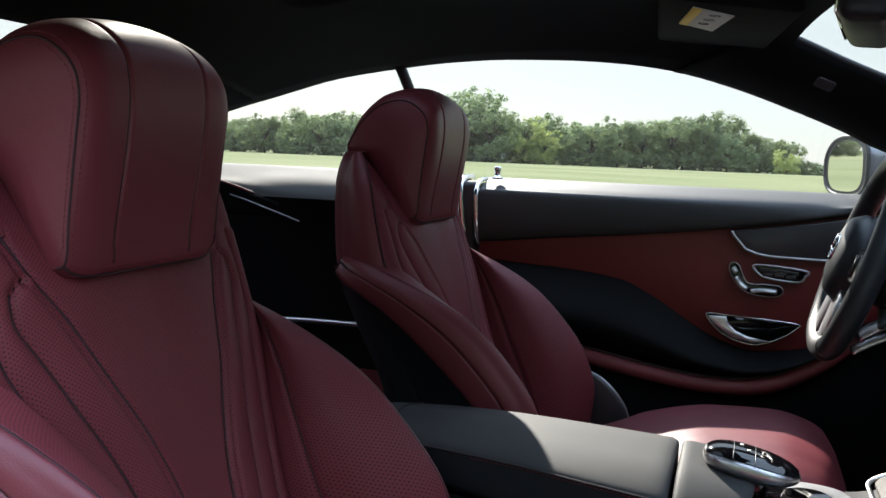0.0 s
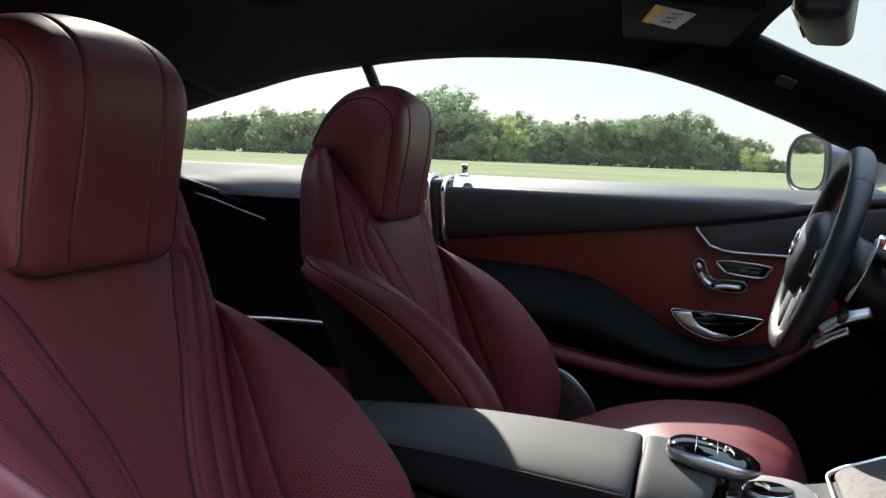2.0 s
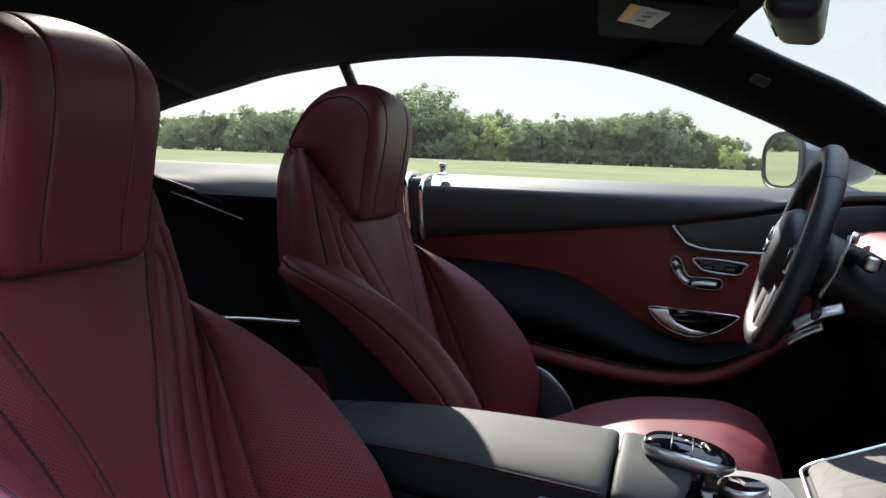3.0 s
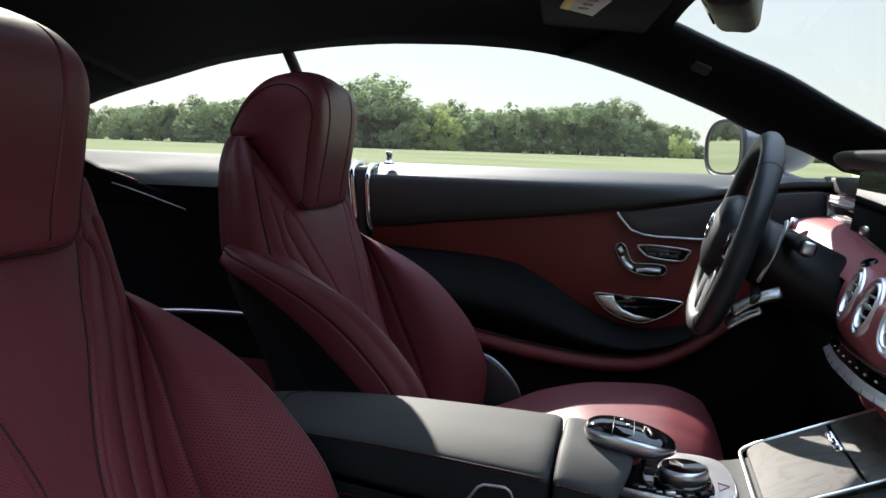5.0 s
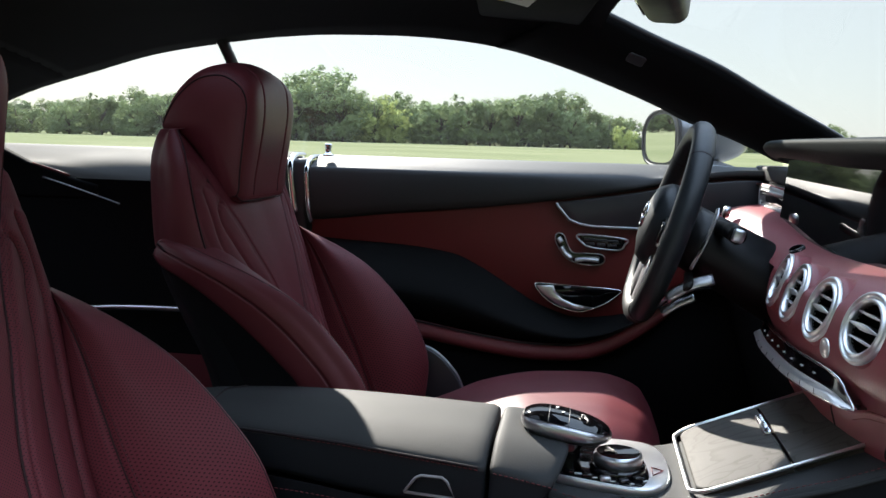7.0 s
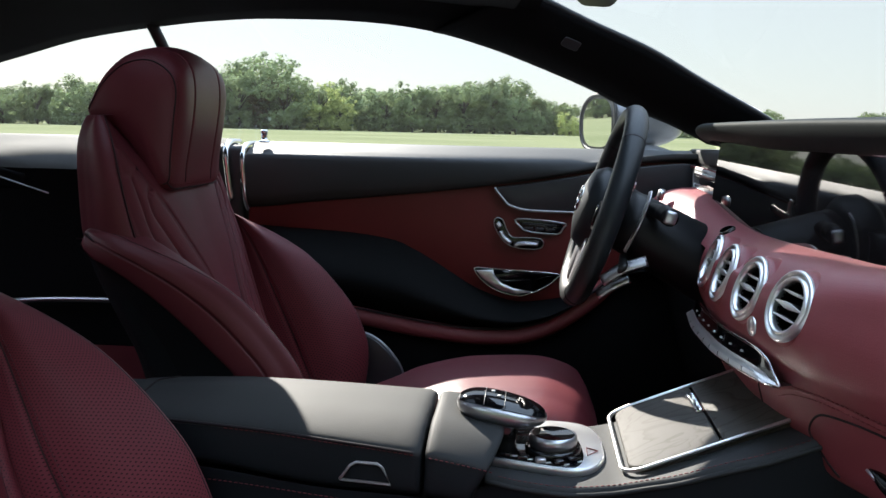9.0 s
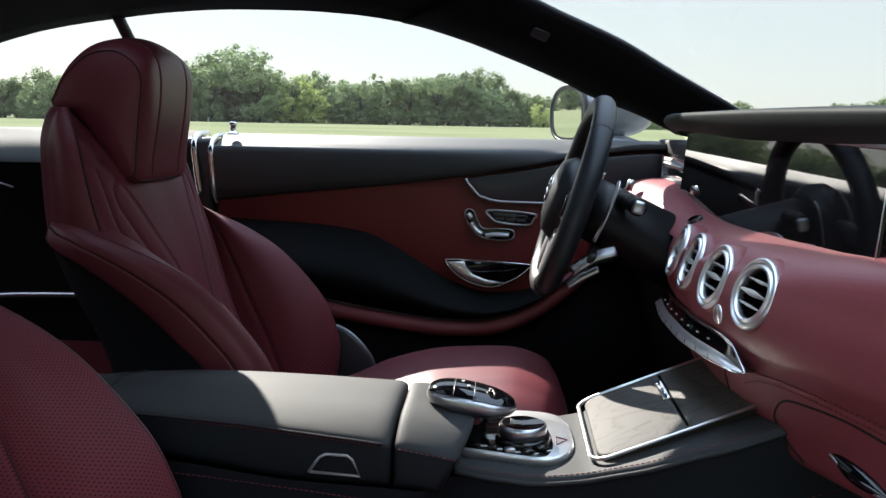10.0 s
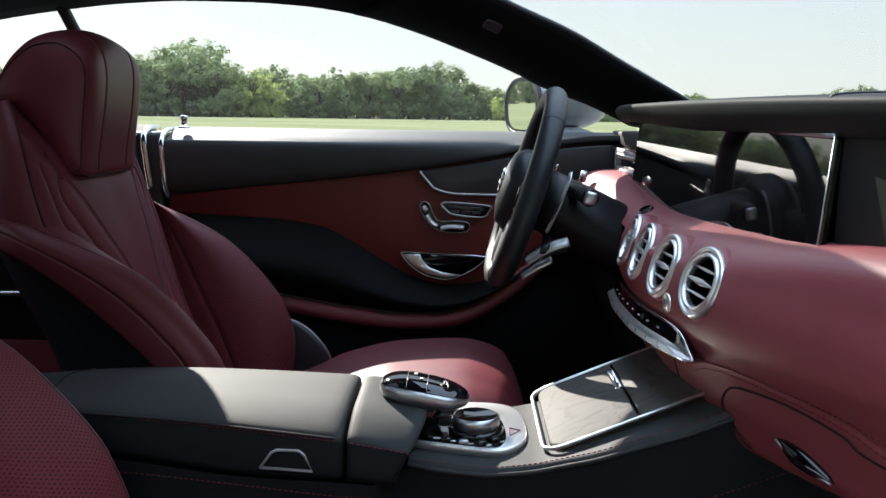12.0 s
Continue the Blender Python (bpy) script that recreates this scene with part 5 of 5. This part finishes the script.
# ---- steering wheel ----
W_AT = Vector((0.252, 0.375, 0.887))
W_M = Matrix.Translation(W_AT) @ Matrix(((0, 0.299, -0.954), (-1, 0, 0), (0, 0.954, 0.299))).to_4x4()
wheel = thing("steering_wheel", W_AT, "black leather steering wheel with flattened bottom and satin metal spokes", "steering wheel")


def rim(a):
    r = 0.157
    x, y = r * 1.05 * math.cos(a), r * math.sin(a)
    if y < -0.118:
        y = -0.118 - (y + 0.118) * -0.55
    return W_M @ Vector((x, y, 0.0))


rim_pts = [rim(2 * math.pi * k / 72) for k in range(72)]
part("rim", tube(rim_pts, 0.0178, 16, True), wheel_leather, wheel, "thick black leather rim")
for a in (0.8, 2.34):
    part("rim_joint", tube([rim(a), rim(a + 0.012)], 0.0181, 14), thread_dark, wheel)
low_pts = [rim(a) for a in steps(math.pi * 1.5 - 0.62, math.pi * 1.5 + 0.62, 20)]
part("rim_inlay", tube(low_pts, 0.0184, 14), black_plastic, wheel, "smooth black inlay at the flattened bottom")
hub = part("hub", lathe([(0.0001, 0.034), (0.03, 0.033), (0.052, 0.027), (0.062, 0.012), (0.062, -0.01), (0.045, -0.03), (0.0001, -0.03)], 36, W_M @ Matrix.Diagonal((1.15, 1.1, 1.1, 1))), wheel_leather, wheel, "padded black hub")
part("emblem", lathe([(0.021, 0.034), (0.021, 0.037), (0.018, 0.037), (0.018, 0.034)], 28, W_M @ Matrix.Translation((0, 0.008, 0.0025))), chrome, hub, "round chrome emblem")
for k in range(3):
    a = math.pi / 2 + k * 2 * math.pi / 3
    part("emblem_arm", tube([W_M @ Vector((0, 0.008, 0.0395)), W_M @ Vector((0.019 * math.cos(a), 0.008 + 0.019 * math.sin(a), 0.039))], [0.003, 0.001], 5), chrome, hub)
for s in (1, -1):
    arm = [(s * 0.05, 0.02), (s * 0.15, 0.012), (s * 0.15, -0.025), (s * 0.05, -0.03)]
    part("spoke", slab(arm if s > 0 else arm[::-1], -0.008, 0.012, 0.004, W_M), black_plastic, wheel, "black spoke with keys")
    part("spoke_keys", slab([(s * 0.06, 0.014), (s * 0.1, 0.01), (s * 0.1, -0.02), (s * 0.06, -0.022)], 0.012, 0.016, 0.002, W_M), gloss_black, wheel, "glossy black key cluster")
    part("paddle", tube(spline([W_M @ Vector((s * 0.1, 0.055, -0.05)), W_M @ Vector((s * 0.112, 0.042, -0.05)), W_M @ Vector((s * 0.116, 0.0, -0.048)), W_M @ Vector((s * 0.1, -0.04, -0.045))], 6), 0.0042, 8, flat=0.5), satin, wheel, "satin shift paddle")
    low_arm = [(s * 0.006, -0.05), (s * 0.05, -0.03), (s * 0.078, -0.113), (s * 0.012, -0.128)]
    part("lower_spoke", slab(low_arm if s > 0 else low_arm[::-1], -0.006, 0.012, 0.004, W_M), satin, wheel, "satin metal lower spoke")
column = thing("steering_column", (0.36, 0.375, 0.84), "black steering column cover with stalks", "steering column")
part("shroud", sheet(lambda a, v: W_M @ Vector(((0.057 + 0.026 * v) * math.cos(a), (0.05 + 0.016 * v) * math.sin(a) - 0.05 * v, -0.03 - 0.27 * v)), turn, steps(0, 1, 12), loop=True, caps=True), dark_plastic, column)
stalk = part("stalk", tube(spline([W_M @ Vector((0.05, 0.03, -0.07)), W_M @ Vector((0.1, 0.032, -0.08)), W_M @ Vector((0.13, 0.03, -0.085))], 5), [0.011] * 5 + [0.0135] * 6, 12), dark_plastic, column, "black gear stalk")
part("stalk_end", box((0.008, 0.02, 0.018), W_M @ Matrix.Translation((0.134, 0.03, -0.085)), 0.004), satin, stalk, "satin end button")
part("stalk", tube(spline([W_M @ Vector((0.0, -0.055, -0.06)), W_M @ Vector((0.06, -0.062, -0.055)), W_M @ Vector((0.105, -0.066, -0.05))], 5), 0.009, 10, flat=0.6), black_plastic, column)
part("stalk", tube(spline([W_M @ Vector((-0.04, 0.02, -0.06)), W_M @ Vector((-0.12, 0.03, -0.06)), W_M @ Vector((-0.17, 0.035, -0.055))], 5), 0.009, 10, flat=0.6), black_plastic, column)
part("column_trim", tube(spline([(0.255, 0.31, 0.783), (0.285, 0.3, 0.806), (0.32, 0.3, 0.818)], 6), 0.0105, 10, flat=0.55), satin, column, "curved satin trim under the column")
part("column_trim", tube(spline([(0.25, 0.33, 0.757), (0.272, 0.325, 0.773), (0.297, 0.32, 0.787)], 6), 0.0085, 10, flat=0.55), satin, column, "second satin bar under the column")

# ---- mirrors and visor ----
out_mirror = thing("side_mirror", (0.36, 0.96, 0.95), "silver door mirror reflecting the tree line", "side mirror")
mm = frame_of((0.285, 1.0, 1.03), (0.3, -0.95, 0.004), (-0.024, -0.0075, 1))


def mirror_outline(a, w, h):
    """Rounded rectangle, its outer upper corner drawn in most."""
    c, s = math.cos(a), math.sin(a)
    e = 0.92 if c < 0 and s > 0 else 0.62
    return (w * math.copysign(abs(c) ** e, c), h * math.copysign(abs(s) ** e, s))


oval = [mirror_outline(a, 0.086, 0.054) for a in turn]


def shell(a, v):
    k = math.sqrt(max(0.0, 1 - v ** 3 * 0.94))
    w, h = mirror_outline(a, 0.106, 0.063)
    return mm @ Vector((w * k, h * k, -0.2 * v))


part("housing", sheet(shell, turn, steps(0, 1, 12), loop=True, caps=True), silver_paint, out_mirror, "silver painted housing")
part("rim", tube([shell(a, 0) for a in turn], 0.0045, 6, True), black_plastic, out_mirror)
part("bezel", slab([mirror_outline(a, 0.104, 0.061) for a in turn], -0.006, 0.0005, 0, mm), black_plastic, out_mirror, "black glass surround", True)
part("mirror_glass", slab(oval, -0.004, 0.002, 0, mm), mirror_glass, out_mirror, "reflecting mirror glass", True)
part("foot", box((0.09, 0.16, 0.03), pose(0.37, 0.95, 0.972, 10, 0, 30), 0.012), silver_paint, out_mirror)
in_mirror = thing("rear_view_mirror", (0.2, 0.0, 1.22), "black rear-view mirror hanging from the windscreen", "rear-view mirror")
part("body", box((0.055, 0.24, 0.072), pose(0.203, 0.02, 1.206, 0, 4, -8), 0.016, 4), dark_plastic, in_mirror)
part("glass", box((0.004, 0.215, 0.055), pose(0.1755, 0.024, 1.208, 0, 4, -8), 0.0015), mirror_glass, in_mirror)
part("arm", tube([(0.22, 0.02, 1.21), (0.25, 0.02, 1.27)], 0.012, 8), black_plastic, in_mirror)
visor = thing("sun_visor", (0.02, 0.35, 1.25), "folded-up black sun visor with a white and yellow label", "sun visor")
vm = frame_of((0.028, 0.405, 1.244), (1.0, 0.1, -0.1), (0, 1, 0))
part("flap", box((0.19, 0.46, 0.018), vm, 0.008, 3), lining, visor)
label = part("label", slab([(-0.047, -0.191), (0.012, -0.146), (-0.008, 0.028), (-0.062, -0.026)], -0.0104, -0.0092, 0, vm), paper, visor, "white warning label")
part("label_band", slab([(-0.047, -0.191), (-0.033, -0.18), (-0.049, -0.014), (-0.062, -0.026)], -0.0112, -0.0104, 0, vm), paper_yellow, label, "yellow band")
for k in range(3):
    part("label_mark", lathe([(0.0085, 0), (0.0085, 0.0006), (0.0065, 0.0006), (0.0065, 0)], 14, vm @ Matrix.Translation((-0.014 - 0.006 * k, -0.135 + 0.043 * k, -0.011))), ink, label)

# ---- tree line ----
def tree_mesh(seed, height, spread, mat, leaves_n=900):
    """A tree at the origin: tapered trunk, limbs, and a crown of leaf clumps in uneven lobes."""
    rng = random.Random(seed)
    ob = thing("tree", (0, 0, 0), "leafy green tree in a hazy tree line", "tree", "tree line")
    limbs = [tube([(0, 0, 0), (0.1, 0.05, height * 0.3), (0.05, -0.1, height * 0.75)], [0.16, 0.12, 0.04], 7)]
    lobes = []
    for k in range(rng.randint(29, 34)):
        a, e = rng.uniform(0, 6.28), math.asin(rng.uniform(-1.0, 1.0) if k % 4 else rng.uniform(-1.0, -0.6))
        out = Vector((spread * 0.7 * math.cos(e) ** 0.5 * math.cos(a), spread * 0.7 * math.cos(e) ** 0.5 * math.sin(a), height * 0.38 * math.sin(e)))
        c = Vector((0, 0, height * 0.46)) + out * rng.uniform(0.8, 1.08)
        lobes.append((c, spread * rng.uniform(0.26, 0.42)))
        limbs.append(tube([(0, 0, c.z * 0.55), c * 0.6 + Vector((0, 0, c.z * 0.3)), c], [0.06, 0.04, 0.012], 5))
    part("trunk", joined(*limbs), bark, ob)
    clumps = []
    for c, r in lobes:
        for k in range(9):
            d = Vector((rng.gauss(0, 1), rng.gauss(0, 1), rng.gauss(0.15, 0.8))).normalized()
            clumps.append((c + d * r * rng.uniform(0.7, 1.0), r * rng.uniform(0.22, 0.42)))
    verts, faces = [], []
    for k in range(leaves_n):
        c, r = rng.choice(clumps)
        d = Vector((rng.gauss(0, 1), rng.gauss(0, 1), rng.gauss(0, 0.8))).normalized()
        p = c + d * r * rng.uniform(0.7, 1.1)
        p.z = max(0.15, p.z)
        size = rng.uniform(0.08, 0.19) * height / 8
        dome = (p - Vector((0, 0, height * 0.42))).normalized()
        nrm = (0.55 * d + 0.7 * dome + Vector((rng.uniform(-0.3, 0.3), rng.uniform(-0.3, 0.3), rng.uniform(-0.1, 0.3)))).normalized()
        side = nrm.orthogonal().normalized()
        other = nrm.cross(side)
        spin = rng.uniform(0, 6.28)
        at = len(verts)
        for j in range(4):
            b = spin + j * math.pi / 2
            verts.append(p + size * rng.uniform(0.6, 1.25) * (math.cos(b) * side + math.sin(b) * other) + nrm * rng.uniform(-0.1, 0.1) * size)
        faces.append(tuple(range(at, at + 4)))
    mesh = bpy.data.meshes.new("crown")
    mesh.from_pydata(verts, [], faces)
    mesh.materials.append(mat)
    crown = new("crown", mesh)
    crown.parent = ob
    return ob


kinds = [tree_mesh(k, 8.0, (3.6, 3.0, 4.0, 3.3)[k], leaves, 6400) for k in range(4)] + [tree_mesh(9, 8.0, 3.4, leaves_brown, 5600), tree_mesh(12, 8.0, 3.8, leaves_light, 6000)]
TOP_X = [-110, -91, -79, -70, -60, -50, -45, -40, -34, -28, -24, -19, -15, -10, -5, -1, 3, 6, 9, 20, 36, 45, 60, 70, 90]
TOP_Z = [6.0, 7.2, 7.5, 7.0, 9.5, 11.2, 9.6, 9.2, 8.3, 6.4, 7.5, 8.1, 7.3, 8.4, 8.8, 6.2, 6.0, 5.4, 2.4, 2.2, 5.6, 3.0, 5.0, 6.6, 6.4]
rng = random.Random(4)
x = -128.0
first = set(kinds)
while x < 100:
    for row, (y, k) in enumerate(((150, 1.14), (157, 1.28), (166, 1.22))):
        if row == 1 and rng.random() < 0.2:
            continue
        px = x + rng.uniform(-1.2, 1.2) + row * 1.9
        h = max(1.6, tab(px, TOP_X, TOP_Z) * k * rng.uniform(0.72, 1.05))
        src = kinds[4] if -51 < px < -44 and row == 0 else kinds[5] if (1 < px < 8 or -38 < px < -33) and row == 0 else kinds[rng.randrange(4)]
        m = pose(px, y + rng.uniform(-2, 2), -0.3, 0, 0, rng.uniform(0, 360))
        if src in first:
            first.discard(src)
            t = src
            t.matrix_basis = m
        else:
            t = copy_thing(src, m)
        g = h / 8.0
        t.scale = (max(g, 0.55) * rng.uniform(1.0, 1.3), max(g, 0.55) * 1.1, g)
    x += 4.3 if tab(x, TOP_X, TOP_Z) > 4 else 2.6
